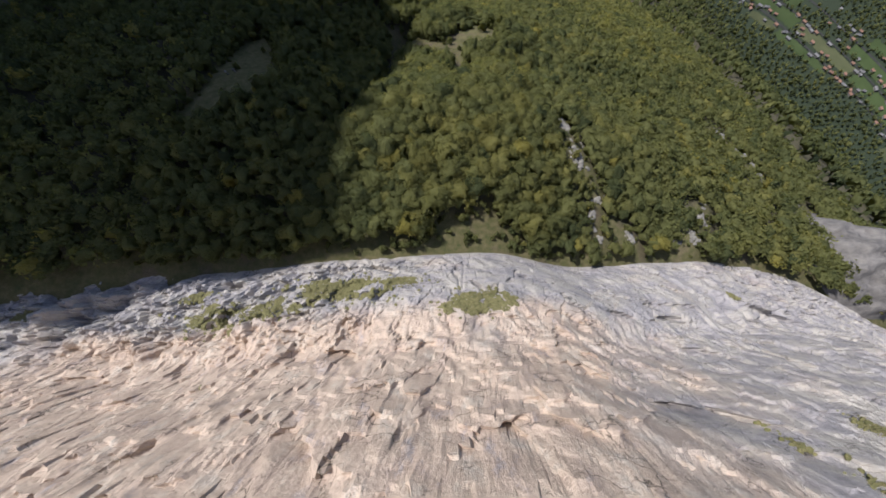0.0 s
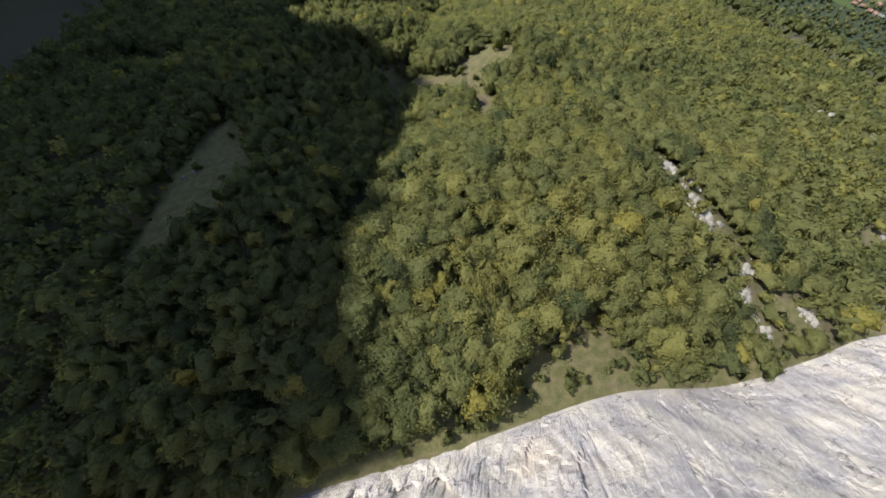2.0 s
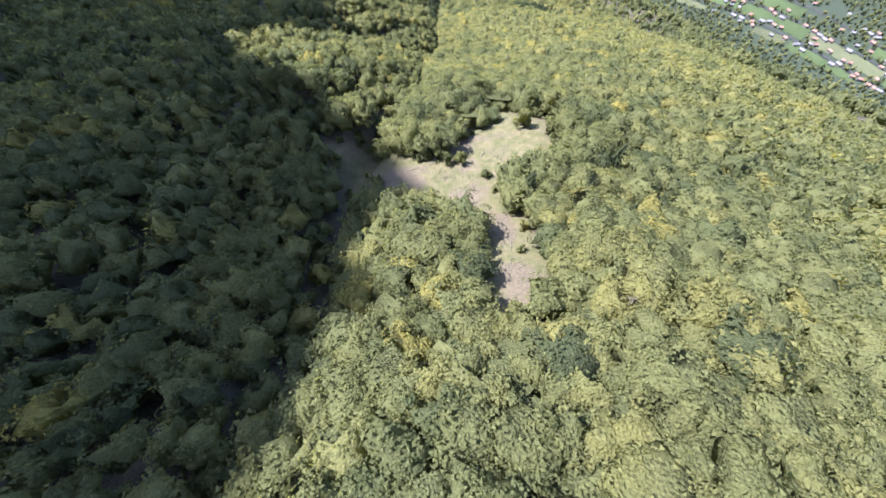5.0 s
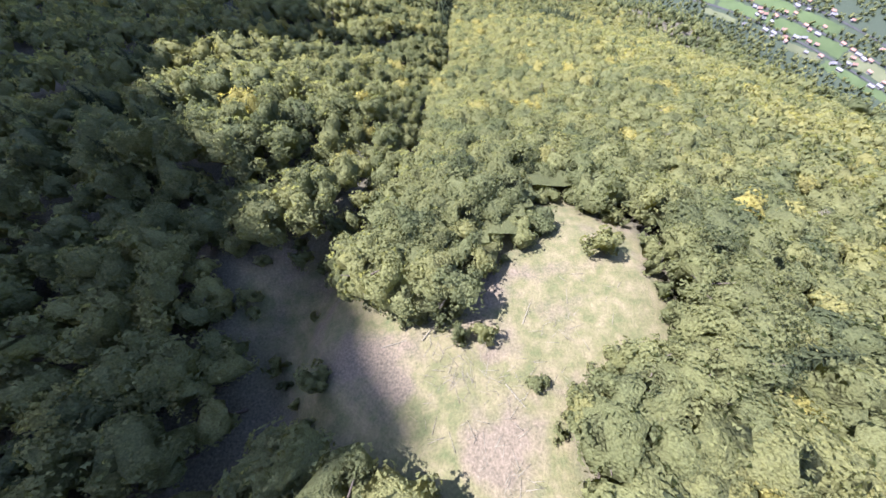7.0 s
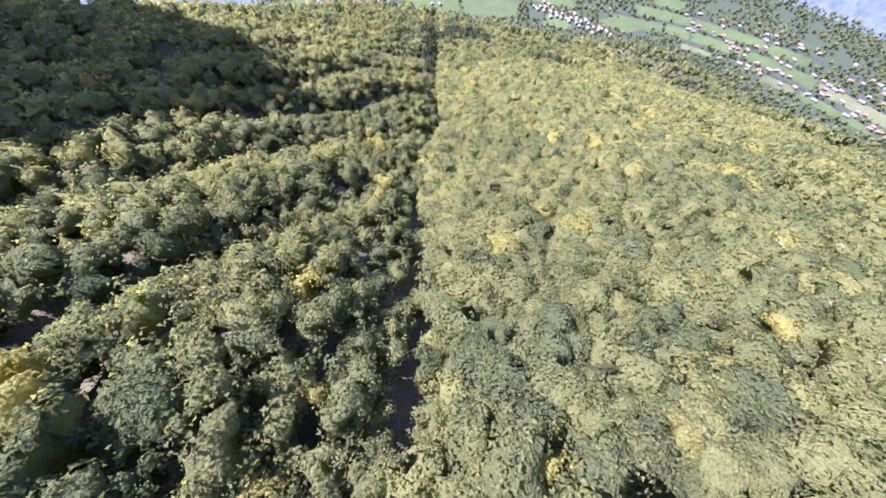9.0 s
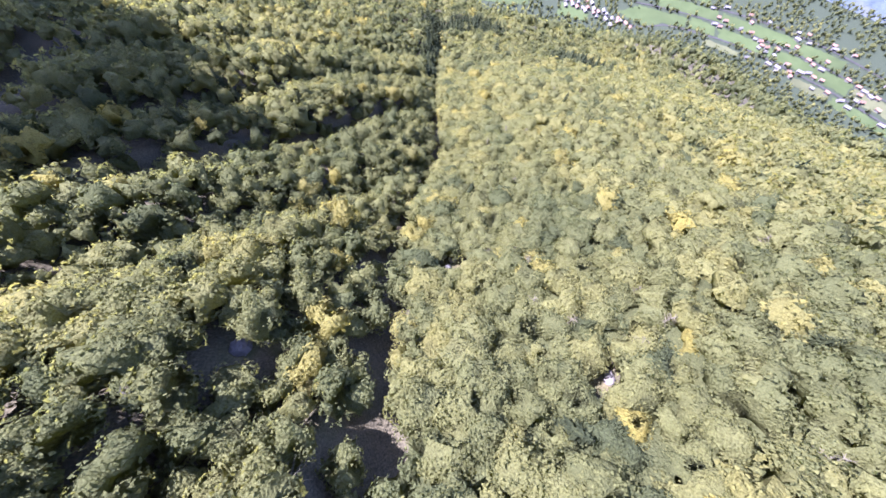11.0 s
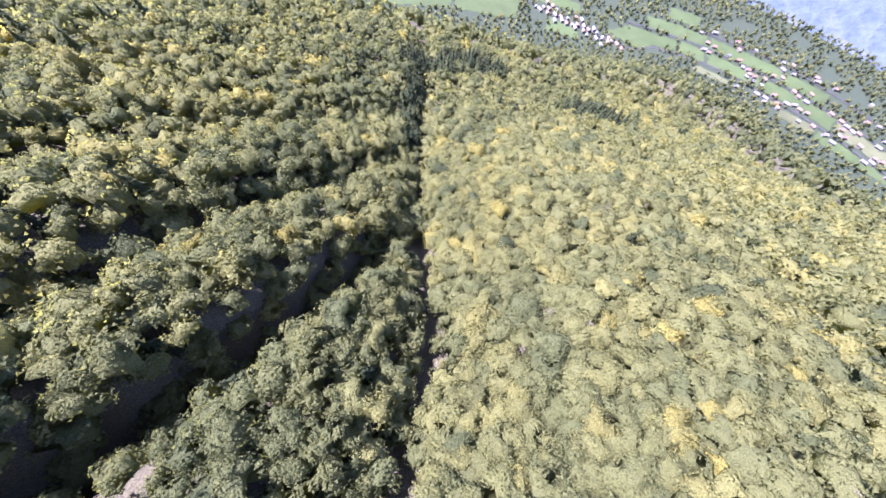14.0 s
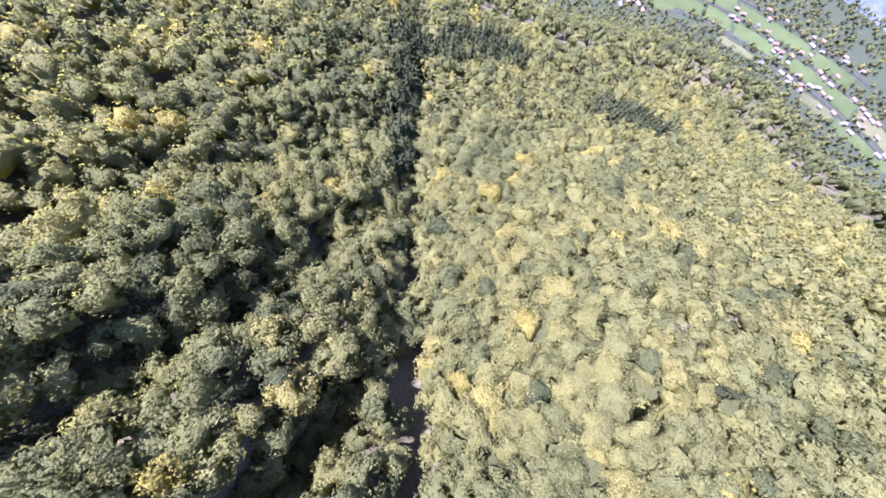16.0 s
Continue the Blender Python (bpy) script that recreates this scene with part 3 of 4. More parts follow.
def crown_arrays(r, lumps, leaves, leaf, core=None, flat=False):
    """A broad crown: a lumpy core under a skin of loose leaf sprays, about unit radius, base at 0.
    flat: a low, wide crown of many small heads. Returns vertices, triangles and the dome's normals."""
    core = ICO2 if core is None else core
    a = r.uniform(0, 2 * math.pi, lumps)
    if flat:
        ring = np.sqrt(r.uniform(0.02, 1, lumps)) * 0.86
        cz = 0.50 * (1 - ring**2) + r.uniform(-0.10, 0.16, lumps)
        size = r.uniform(0.25, 0.40, lumps)
    else:
        cz = r.uniform(-0.30, 0.62, lumps)
        ring = np.sqrt(np.clip(1 - (cz * 1.15) ** 2, 0.04, 1)) * r.uniform(0.35, 0.84, lumps)
        size = r.uniform(0.22, 0.40, lumps)
    stretch = r.uniform(0.85, 1.15)
    centre = np.stack([ring * np.cos(a) * stretch, ring * np.sin(a) / stretch, cz], 1)
    centre[0] = (r.uniform(-0.15, 0.15), r.uniform(-0.15, 0.15), 0.48)
    v, f = core
    way = v / np.linalg.norm(v, axis=1, keepdims=True)
    # core: farthest lump surface along each direction
    dots = way @ centre.T
    inside = dots**2 - (centre**2).sum(1) + size**2
    far = np.where(inside > 0, dots + np.sqrt(np.clip(inside, 0, None)), 0.24)
    reach, lump = far.max(1), far.argmax(1)
    body = way * (reach * 0.93)[:, None]
    dome = body - centre[lump] * 0.8
    dome /= np.linalg.norm(dome, axis=1, keepdims=True) + 1e-6
    verts, tris, ways = [body], [f], [dome + way * 0.35]
    # leaf sprays over the lumps' outer sides
    k = r.integers(0, lumps, leaves)
    d = r.normal(0, 1, (leaves, 3))
    d[:, 2] = np.abs(d[:, 2]) * 0.9 + 0.05 * d[:, 2]
    d /= np.linalg.norm(d, axis=1, keepdims=True)
    out = centre[k] * 0.55
    d = d + out / (np.linalg.norm(out, axis=1, keepdims=True) + 1e-6) * 0.55
    d /= np.linalg.norm(d, axis=1, keepdims=True)
    p = centre[k] + d * (size[k] * r.uniform(0.92, 1.20, leaves))[:, None]
    t = np.cross(d, r.normal(0, 1, (leaves, 3)))
    t /= np.linalg.norm(t, axis=1, keepdims=True)
    b = np.cross(d, t)
    s = leaf * r.uniform(0.6, 1.35, leaves)[:, None]
    lift = d * r.uniform(0.0, 0.9, leaves)[:, None] * s
    c0, c1, c2 = p + t * s - lift * 0.4, p - t * s * 0.6 + b * s * 0.7 - lift * 0.3, p - t * s * 0.4 - b * s * 0.75 + lift
    verts.append(np.stack([c0, c1, c2], 1).reshape(-1, 3))
    tris.append(np.arange(leaves * 3).reshape(-1, 3) + len(body))
    face = np.cross(c1 - c0, c2 - c0)
    face /= np.linalg.norm(face, axis=1, keepdims=True) + 1e-9
    face *= np.sign((face * d).sum(1, keepdims=True))
    ways.append(np.repeat(d + 0.45 * face, 3, axis=0))
    v = np.concatenate(verts)
    v[:, 2] -= v[:, 2].min()
    return v, np.concatenate(tris), np.concatenate(ways)


def spruce_arrays(r, tiers, needles):
    """A spruce, unit height: drooping boughs in whorls round a stem, narrow at the top."""
    verts, tris = [], []
    n = 0
    for k in range(tiers):
        h = 0.10 + 0.88 * k / (tiers - 1)
        reach = 0.235 * (1 - h) ** 0.8 + 0.012
        boughs = max(5, int(needles * (1.05 - h)))
        for j in range(boughs):
            a = 2 * math.pi * (j + r.uniform(-0.3, 0.3)) / boughs + k
            d = np.array([math.cos(a), math.sin(a), 0])
            w = np.array([-d[1], d[0], 0]) * reach * 0.20
            l = reach * r.uniform(0.8, 1.15)
            root, tip = np.array([0, 0, h + 0.015]), d * l + np.array([0, 0, h - 0.32 * l])
            mid = d * l * 0.55 + np.array([0, 0, h - 0.02 * l])
            verts += [root, mid + w, tip, mid - w - np.array([0, 0, 0.02 * l])]
            tris += [[n, n + 1, n + 2], [n, n + 2, n + 3]]
            n += 4
    # inner cone of needles that ties the whorls together
    ring = 7
    for k in range(ring):
        a = 2 * math.pi * k / ring
        verts.append(np.array([0.075 * math.cos(a), 0.075 * math.sin(a), 0.09]))
    verts.append(np.array([0, 0, 1.0]))
    tris += [[n + k, n + (k + 1) % ring, n + ring] for k in range(ring)]
    return np.array(verts), np.array(tris)


def stem_mesh(name, radius, height, lean, r, mat, limbs=4):
    """A tapered trunk with a few forking limbs."""
    bm = bmesh.new()

    def limb(a, b, ra, rb, seg=6):
        axis = (b - a)
        m = Matrix.Translation((a + b) / 2) @ axis.to_track_quat('Z', 'Y').to_matrix().to_4x4()
        bmesh.ops.create_cone(bm, cap_ends=True, segments=seg, radius1=ra, radius2=rb, depth=axis.length, matrix=m)

    top = Vector((lean * r.uniform(-1, 1), lean * r.uniform(-1, 1), height * 0.62))
    limb(Vector((0, 0, -0.6)), top * 0.55, radius * 1.25, radius * 0.8)
    limb(top * 0.54, top, radius * 0.8, radius * 0.5)
    for k in range(limbs):
        a = 2 * math.pi * k / limbs + r.uniform(-0.4, 0.4)
        s = top * r.uniform(0.62, 0.95)
        e = s + Vector((math.cos(a), math.sin(a), r.uniform(0.7, 1.3))) * height * 0.2
        limb(s, e, radius * 0.42, radius * 0.15, 5)
    me = bpy.data.meshes.new(name)
    bm.to_mesh(me)
    bm.free()
    me.materials.append(mat)
    return me


# ---------------------------------------------------------------- the forest
def planted(shapes, x, y, z, size, tall, turn, tone, name, mat):
    """One mesh of many trees from a few shapes."""
    pick = np.arange(len(x)) % len(shapes)
    V, T, A, N, n = [], [], [], [], 0
    for k, shape in enumerate(shapes):
        v, f = shape[0], shape[1]
        m = np.where(pick == k)[0]
        c, s = np.cos(turn[m])[:, None], np.sin(turn[m])[:, None]
        px = (v[None, :, 0] * c - v[None, :, 1] * s) * size[m][:, None] + x[m][:, None]
        py = (v[None, :, 0] * s + v[None, :, 1] * c) * size[m][:, None] + y[m][:, None]
        pz = v[None, :, 2] * tall[m][:, None] + z[m][:, None]
        V.append(np.stack([px, py, pz], -1).reshape(-1, 3))
        T.append((f[None] + (np.arange(len(m)) * len(v))[:, None, None]).reshape(-1, 3) + n)
        A.append(np.repeat(tone[m], len(v)))
        if len(shape) > 2:
            w = shape[2]
            N.append(np.stack([w[None, :, 0] * c - w[None, :, 1] * s, w[None, :, 0] * s + w[None, :, 1] * c, w[None, :, 2] + 0 * c], -1).reshape(-1, 3))
        n += len(m) * len(v)
    return big_mesh(name, np.concatenate(V), np.concatenate(T), mat, [("tone", np.concatenate(A))], False, np.concatenate(N) if N else None)


shape_rng = np.random.default_rng(3)
NEAR_SHAPES = [crown_arrays(shape_rng, 15 + k % 5, 520, 0.068) for k in range(10)]
NEAR_FLAT = [crown_arrays(shape_rng, 15 + k % 4, 480, 0.062, None, True) for k in range(10)]
MID_SHAPES = [crown_arrays(shape_rng, 14, 200, 0.085) for k in range(8)]
MID_FLAT = [crown_arrays(shape_rng, 13, 150, 0.085, None, True) for k in range(8)]
OUTER_SHAPES = [crown_arrays(shape_rng, 11, 46, 0.16, ICO1, k % 2 == 0) for k in range(8)]
FAR_SHAPES = [crown_arrays(shape_rng, 8, 18, 0.22, ICO1) for k in range(5)]
SPRUCE_SHAPES = [spruce_arrays(shape_rng, 21, 10) for k in range(3)]
SPRUCE_FAR = [spruce_arrays(shape_rng, 7, 6) for k in range(3)]

CONIFER_STANDS = [(40, 652, 24, 13), (76, 664, 26, 12), (26, 618, 8, 24), (17, 588, 6, 18), (172, 628, 26, 19), (194, 622, 20, 14)]


def conifer_share(x, y):
    w = np.zeros(np.shape(x))
    for cx, cy, rx, ry in CONIFER_STANDS:
        w = np.maximum(w, step(1.25, 0.75, np.hypot((x - cx) / rx, (y - cy) / ry)))
    return w


fx, fy = scatter(-285, 345, 8, 700, 5.5, 12)
keep = ~open_land(fx, fy, 1.0)
keep &= (np.abs(fx - 4) < 135) | (np.random.default_rng(8).uniform(0, 1, len(fx)) < 0.74)
fx, fy = fx[keep], fy[keep]
tree_rng = np.random.default_rng(21)
radius = 3.7 * tree_rng.uniform(0.70, 1.36, len(fx)) * np.where(fx < ravine_x(fy), 1.16 + 0.12 * step(300, 360, fy), 1.36 - 0.10 * step(230, 340, fy)) * np.where(np.abs(fx - 4) < 135, 1, 1.14)
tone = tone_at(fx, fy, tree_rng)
turn = tree_rng.uniform(0, 2 * math.pi, len(fx))
crown_tall = radius * np.where(fx < ravine_x(fy), tree_rng.uniform(1.05, 1.4, len(fx)) - 0.15 * step(300, 360, fy), tree_rng.uniform(0.95, 1.3, len(fx)))
lift = tree_rng.uniform(4.2, 5.6, len(fx)) + np.where(fx < ravine_x(fy), tree_rng.uniform(-1.9, 1.4, len(fx)) * (1 - 0.4 * step(300, 360, fy)), tree_rng.uniform(-1.3, 1.0, len(fx)))
low = 1 - 0.5 * np.exp(-(rib_distance(fx, fy) / 13) ** 2)
radius, crown_tall, lift = radius * (0.4 + 0.6 * low), crown_tall * low, lift * low - 2.0 * (1 - low)
# trees at a clearing's edge carry leaves down to the ground; those by the meadow's far corner are young
rim = np.full(len(fx), 1e3)
for ring in RINGS:
    rim = np.minimum(rim, line_distance(fx, fy, ring + ring[:1]))
rim = step(9, 4, rim)
lift, crown_tall = lift * (1 - 0.78 * rim), crown_tall + lift * 0.55 * rim
young = 1 - 0.5 * np.exp(-(line_distance(fx, fy, [(8, 227), (18, 232), (23, 240), (27, 248)]) / 8) ** 2)
radius, crown_tall, lift = radius * (0.3 + 0.7 * young), crown_tall * young, lift * young
fz = ground(fx, fy)
is_conifer = tree_rng.uniform(0, 1, len(fx)) < np.maximum(0.004 + 0.036 * step(0, -60, fx) * step(230, 300, fy), conifer_share(fx, fy))
track_x = 12 * step(200, 500, fy) - 4
near = (np.abs(fx - track_x) < 64) & (fy < 555) & ~is_conifer
mid = ~near & (np.abs(fx - track_x) < 132) & (fy < 600) & ~is_conifer
wide = ~near & ~mid & ~is_conifer

# single trees: those that stand closest to the ravine and the meadow
edge = np.minimum(np.abs(fx - ravine_x(fy)), line_distance(fx, fy, MEADOW + MEADOW[:1]) * 0.9)
order = np.argsort(np.where(near, edge, 1e9))[:300]
single = np.zeros(len(fx), bool)
single[order] = True

sunny = fx > ravine_x(fy) + 4


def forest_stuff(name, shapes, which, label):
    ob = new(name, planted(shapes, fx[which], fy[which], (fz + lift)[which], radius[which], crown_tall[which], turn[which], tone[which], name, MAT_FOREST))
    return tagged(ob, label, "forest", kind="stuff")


forest_stuff("shady_forest", NEAR_SHAPES, near & ~single & ~sunny, "dense clumpy forest of green broadleaf trees above the ravine")
forest_stuff("sunny_forest", NEAR_FLAT, near & ~single & sunny, "closed carpet of yellow-green broadleaf crowns on the slope")
forest_stuff("shady_side_forest", MID_SHAPES, mid & ~sunny, "dense green forest on the shaded mountainside")
forest_stuff("sunny_side_forest", MID_FLAT, mid & sunny, "closed carpet of green and yellowing broadleaf crowns")
outer = new("outer_forest", planted(OUTER_SHAPES, fx[wide], fy[wide], (fz + lift)[wide], radius[wide], crown_tall[wide], turn[wide], tone[wide], "outer_forest", MAT_FOREST))
tagged(outer, "dense green forest covering the outer mountain slopes", "forest", kind="stuff")

# shrubs and low branches that close the forest's edge down to the grass
def edge_shrubs():
    r = np.random.default_rng(44)
    shapes = [crown_arrays(r, 9, 110, 0.12, ICO2) for k in range(5)]
    xs, ys = [], []
    for ring in RINGS:
        for (ax, ay), (bx, by) in zip(ring, ring[1:] + ring[:1]):
            n = max(1, int(math.hypot(bx - ax, by - ay) / 2.3))
            for k in range(n):
                u = (k + r.uniform(0, 1)) / n
                xs.append(ax + (bx - ax) * u + r.normal(0, 0.9))
                ys.append(ay + (by - ay) * u + r.normal(0, 0.9))
    for run in SCREE:
        for (ax, ay), (bx, by) in zip(run, run[1:]):
            for k in range(int(math.hypot(bx - ax, by - ay) / 1.6)):
                u, off = r.uniform(0, 1), r.choice([-1, 1]) * r.uniform(2.2, 8.0)
                long = math.hypot(bx - ax, by - ay)
                xs.append(ax + (bx - ax) * u - (by - ay) / long * off)
                ys.append(ay + (by - ay) * u + (bx - ax) / long * off)
    x, y = np.array(xs), np.array(ys)
    x, y = x + r.normal(0, 0.9, len(x)), y + r.normal(0, 0.9, len(x))
    for ring in (MEADOW, TAIL):
        x = np.where(inside_ring(x, y, ring), 1e4, x)
    x, y = x[x < 5e3], y[x < 5e3]
    keep = (y > foot_y(x) + 3) & ~((inside_ring(x, y, TAIL) | inside_ring(x, y, MEADOW)) & (line_distance(x, y, MEADOW + MEADOW[:1]) > 1.5) & (line_distance(x, y, TAIL + TAIL[:1]) > 1.5))
    keep &= ~((line_distance(x, y, MEADOW + MEADOW[:1]) < 4) & (line_distance(x, y, TAIL + TAIL[:1]) < 4))
    x, y = x[keep], y[keep]
    size = r.uniform(1.2, 2.9, len(x))
    me = planted(shapes, x, y, ground(x, y) - 0.3, size, size * r.uniform(1.2, 1.9, len(x)), r.uniform(0, 6.28, len(x)), tone_at(x, y, r), "edge_shrubs", MAT_FOREST)
    return tagged(new("edge_shrubs", me), "green shrubs and low boughs along the clearings' edges", "shrubs", kind="stuff")


edge_shrubs()


# the leafy layer between and under the crowns of the sunny slope
def understorey():
    xs, ys = np.arange(-70, 215, 2.3), np.arange(50, 600, 2.3)
    gx2, gy2 = np.meshgrid(xs, ys)
    z = ground(gx2, gy2) + 6.3 + 1.3 * fbm(gx2 / 4.0, gy2 / 4.0, 131, 3)
    bare = open_land(gx2, gy2, 3.0) | (gx2 < ravine_x(gy2) + 5) | (rib_distance(gx2, gy2) < 16)
    nx, ny = len(xs), len(ys)
    i = (np.arange(ny - 1)[:, None] * nx + np.arange(nx - 1)[None]).ravel()
    q = np.stack([i, i + 1, i + 1 + nx, i + nx], 1)
    q = q[~bare.ravel()[q].any(1)]
    v = np.stack([gx2, gy2, z], -1).reshape(-1, 3)
    used_v, q = np.unique(q, return_inverse=True)
    v = v[used_v]
    r = np.random.default_rng(45)
    me = big_mesh("understorey", v, q.reshape(-1, 4), MAT_FOREST, [("tone", 0.36 + 0.07 * fbm(v[:, 0] / 7, v[:, 1] / 7, 133, 3))], True)
    return tagged(new("understorey", me), "leafy layer of saplings between the crowns of the slope", "undergrowth", kind="stuff")


understorey()

# ---------------------------------------------------------------- the valley
def down(x, y):
    return 4 + 1.506 * (x - 4), 370 + 1.506 * (y - 370)


def polar(r, deg):
    return down(150 + r * math.cos(radians(deg)), 250 + r * math.sin(radians(deg)))


def ragged(ring):
    """The ring with its sides broken up by hedges and trees."""
    out = []
    for (ax, ay), (bx, by) in zip(ring, ring[1:] + ring[:1]):
        n = max(2, int(math.hypot(bx - ax, by - ay) / 9))
        for k in range(n):
            px, py = ax + (bx - ax) * k / n, ay + (by - ay) * k / n
            out.append((px + field_rng.normal(0, 2.2), py + field_rng.normal(0, 2.2)))
    return out


def ring_sheet(name, ring, mat, up=0.5):
    """A flat field with its own outline, a little above the valley floor."""
    bm = bmesh.new()
    vs = [bm.verts.new((px, py, float(ground(px, py)) + up)) for px, py in ring]
    bm.faces.new(vs)
    bmesh.ops.triangulate(bm, faces=bm.faces[:])
    me = bpy.data.meshes.new(name)
    bm.to_mesh(me)
    bm.free()
    me.materials.append(mat)
    return new(name, me)


field_rng = np.random.default_rng(5)
FIELDS = [[(0, 1022), (4, 1076), (60, 1084), (120, 1076), (118, 1010), (60, 1014)],
          [(126, 1008), (128, 1075), (200, 1062), (256, 1046), (232, 984), (180, 992)],
          [(272, 1060), (285, 1032), (360, 1000), (370, 1022), (330, 1050)],
          [(-330, 1090), (-320, 1060), (-200, 1078), (-190, 1110)],
          [(280, 955), (330, 930), (345, 950), (300, 985)], [(400, 950), (440, 900), (480, 915), (440, 965)]]
FIELDS = [[down(*p) for p in ring] for ring in FIELDS]
for r0, r1, hay in ((698, 719, 0.2), (738, 773, 0.15), (786, 820, 0.2), (834, 868, 0.3)):
    deg = -30.0
    while deg < 62:
        wide = field_rng.uniform(4, 11)
        if field_rng.uniform() < (0.85 if r0 in (738, 786) else 0.35):
            a, b = deg + 0.25, deg + wide - 0.25
            j = field_rng.uniform(-7, 7, 4)
            pts = [polar(r0 + j[0] * 0.5, a), polar(r0 + j[1] * 0.5, (a + b) / 2), polar(r0 + j[1] * 0.4, b), polar(r1 + j[2] * 0.6, b), polar(r1 + j[3] * 0.6, (a + b) / 2), polar(r1 + j[3] * 0.3, a)]
            FIELDS.append(pts)
        deg += wide
for k, ring in enumerate(FIELDS):
    tagged(ring_sheet("meadow", ragged(ring), MAT_HAY if field_rng.uniform() < 0.22 and k > 5 else MAT_MEADOW), "bright green valley meadow between hedges", "meadow", kind="structure")


def road(points, width):
    """A ribbon of asphalt along points."""
    pts = np.array(points, float)
    side = np.gradient(pts, axis=0)
    side = np.stack([-side[:, 1], side[:, 0]], 1) / np.linalg.norm(side, axis=1, keepdims=True) * width / 2
    l, r_ = pts + side, pts - side
    z = ground(pts[:, 0], pts[:, 1]) + 0.9
    v = np.concatenate([np.c_[l, z], np.c_[r_, z]])
    n = len(pts)
    return new("road", big_mesh("road", v, [[i, i + 1, n + i + 1, n + i] for i in range(n - 1)], MAT_ASPHALT))


for pts, w in (([polar(729 + 5 * math.sin(d / 7), d) for d in range(-32, 66, 2)], 7), ([polar(779 + 4 * math.sin(d / 9 + 1), d) for d in range(-32, 70, 2)], 6),
               ([polar(728, 64)] + [down(*p) for p in ((420, 900), (350, 960), (265, 1030), (120, 1092), (-60, 1090), (-300, 1120))], 6), ([polar(826 + 6 * math.sin(d / 6), d) for d in range(-20, 60, 2)], 8)):
    tagged(road(pts, w), "grey asphalt valley road", "road", kind="structure")


def house(wide, deep, tall, roof_mat, label):
    """A plain house: plastered walls, a gabled roof with eaves, a chimney."""
    ob = empty("house", pose(0, 0, 0))
    w, d = wide / 2, deep / 2
    rise = deep * 0.32
    walls = mesh_from("wall", [(-w, -d, -1), (w, -d, -1), (w, d, -1), (-w, d, -1), (-w, -d, tall), (w, -d, tall), (w, d, tall), (-w, d, tall), (-w, 0, tall + rise), (w, 0, tall + rise)],
                      [(0, 1, 5, 4), (2, 3, 7, 6), (1, 2, 6, 9, 5), (3, 0, 4, 8, 7), (0, 3, 2, 1)], MAT_PLASTER)
    part("wall", walls, ob)
    e, o, th = 0.7, 0.6, 0.35
    slope = rise / d
    lo = tall - e * slope + 0.15
    top = tall + rise + 0.15
    v = [(-w - o, -d - e, lo), (w + o, -d - e, lo), (w + o, 0, top), (-w - o, 0, top), (w + o, d + e, lo), (-w - o, d + e, lo)]
    v += [(a, b, c + th) for a, b, c in v]
    part("roof", mesh_from("roof", v, [(6, 7, 8, 9), (9, 8, 10, 11), (0, 3, 2, 1), (3, 5, 4, 2), (0, 1, 7, 6), (5, 11, 10, 4), (1, 2, 8, 7), (2, 4, 10, 8), (3, 0, 6, 9), (5, 3, 9, 11)], roof_mat), ob)
    c = 0.4
    part("chimney", mesh_from("chimney", [(w * 0.4 + a, 0.8 + b, z) for z in (tall + rise * 0.5, tall + rise + 1.1) for a, b in ((-c, -c), (c, -c), (c, c), (-c, c))],
                              [(0, 1, 5, 4), (1, 2, 6, 5), (2, 3, 7, 6), (3, 0, 4, 7), (4, 5, 6, 7)], MAT_PLASTER), ob)
    for sx in (-0.5, 0.0, 0.5):
        part("window", mesh_from("window", [(w * sx + a, -d - 0.06, b) for a, b in ((-0.6, 1.2), (0.6, 1.2), (0.6, 2.7), (-0.6, 2.7))] + [(w * sx + a, -d + 0.1, b) for a, b in ((-0.6, 1.2), (0.6, 1.2), (0.6, 2.7), (-0.6, 2.7))],
                                 [(0, 1, 2, 3), (0, 4, 5, 1), (3, 2, 6, 7), (0, 3, 7, 4), (1, 5, 6, 2)], MAT_GLASS), ob)
    return tagged(ob, label, "house", "houses in the valley")


house_spots = []
for n in range(56):
    house_spots.append((*down(-120 + field_rng.normal(0, 42), 1080 + field_rng.normal(0, 13)), 0))
for n in range(80):
    u = field_rng.uniform(0, 1)
    house_spots.append((*down(284 + 118 * u + field_rng.normal(0, 9), 1009 - 100 * u + field_rng.normal(0, 9)), 0))
for r0, count, wide in ((729, 110, 9), (779, 120, 8), (826, 60, 8)):
    for n in range(count):
        d = field_rng.uniform(-26, 55) + 3 * math.sin(n * 2.4)
        house_spots.append((*polar(r0 + field_rng.choice([-1, 1]) * (4.5 + abs(field_rng.normal(0, wide))), d), d))
for hx, hy in ((62, 1050), (78, 1046), (96, 1052), (165, 1048), (178, 1040), (44, 1056)):
    house_spots.append((*down(hx, hy), 10))
models = [house(9.5, 7.5, 4.8, MAT_TILE, "white plastered house with a red tiled roof"), house(11, 8, 5.2, MAT_TILE, "white plastered house with a red tiled roof"),
          house(8.5, 7, 4.4, MAT_SLATE, "pale house with a grey slate roof"), house(14, 8, 4.6, MAT_SLATE, "long pale farm building with a grey roof")]
placed = []
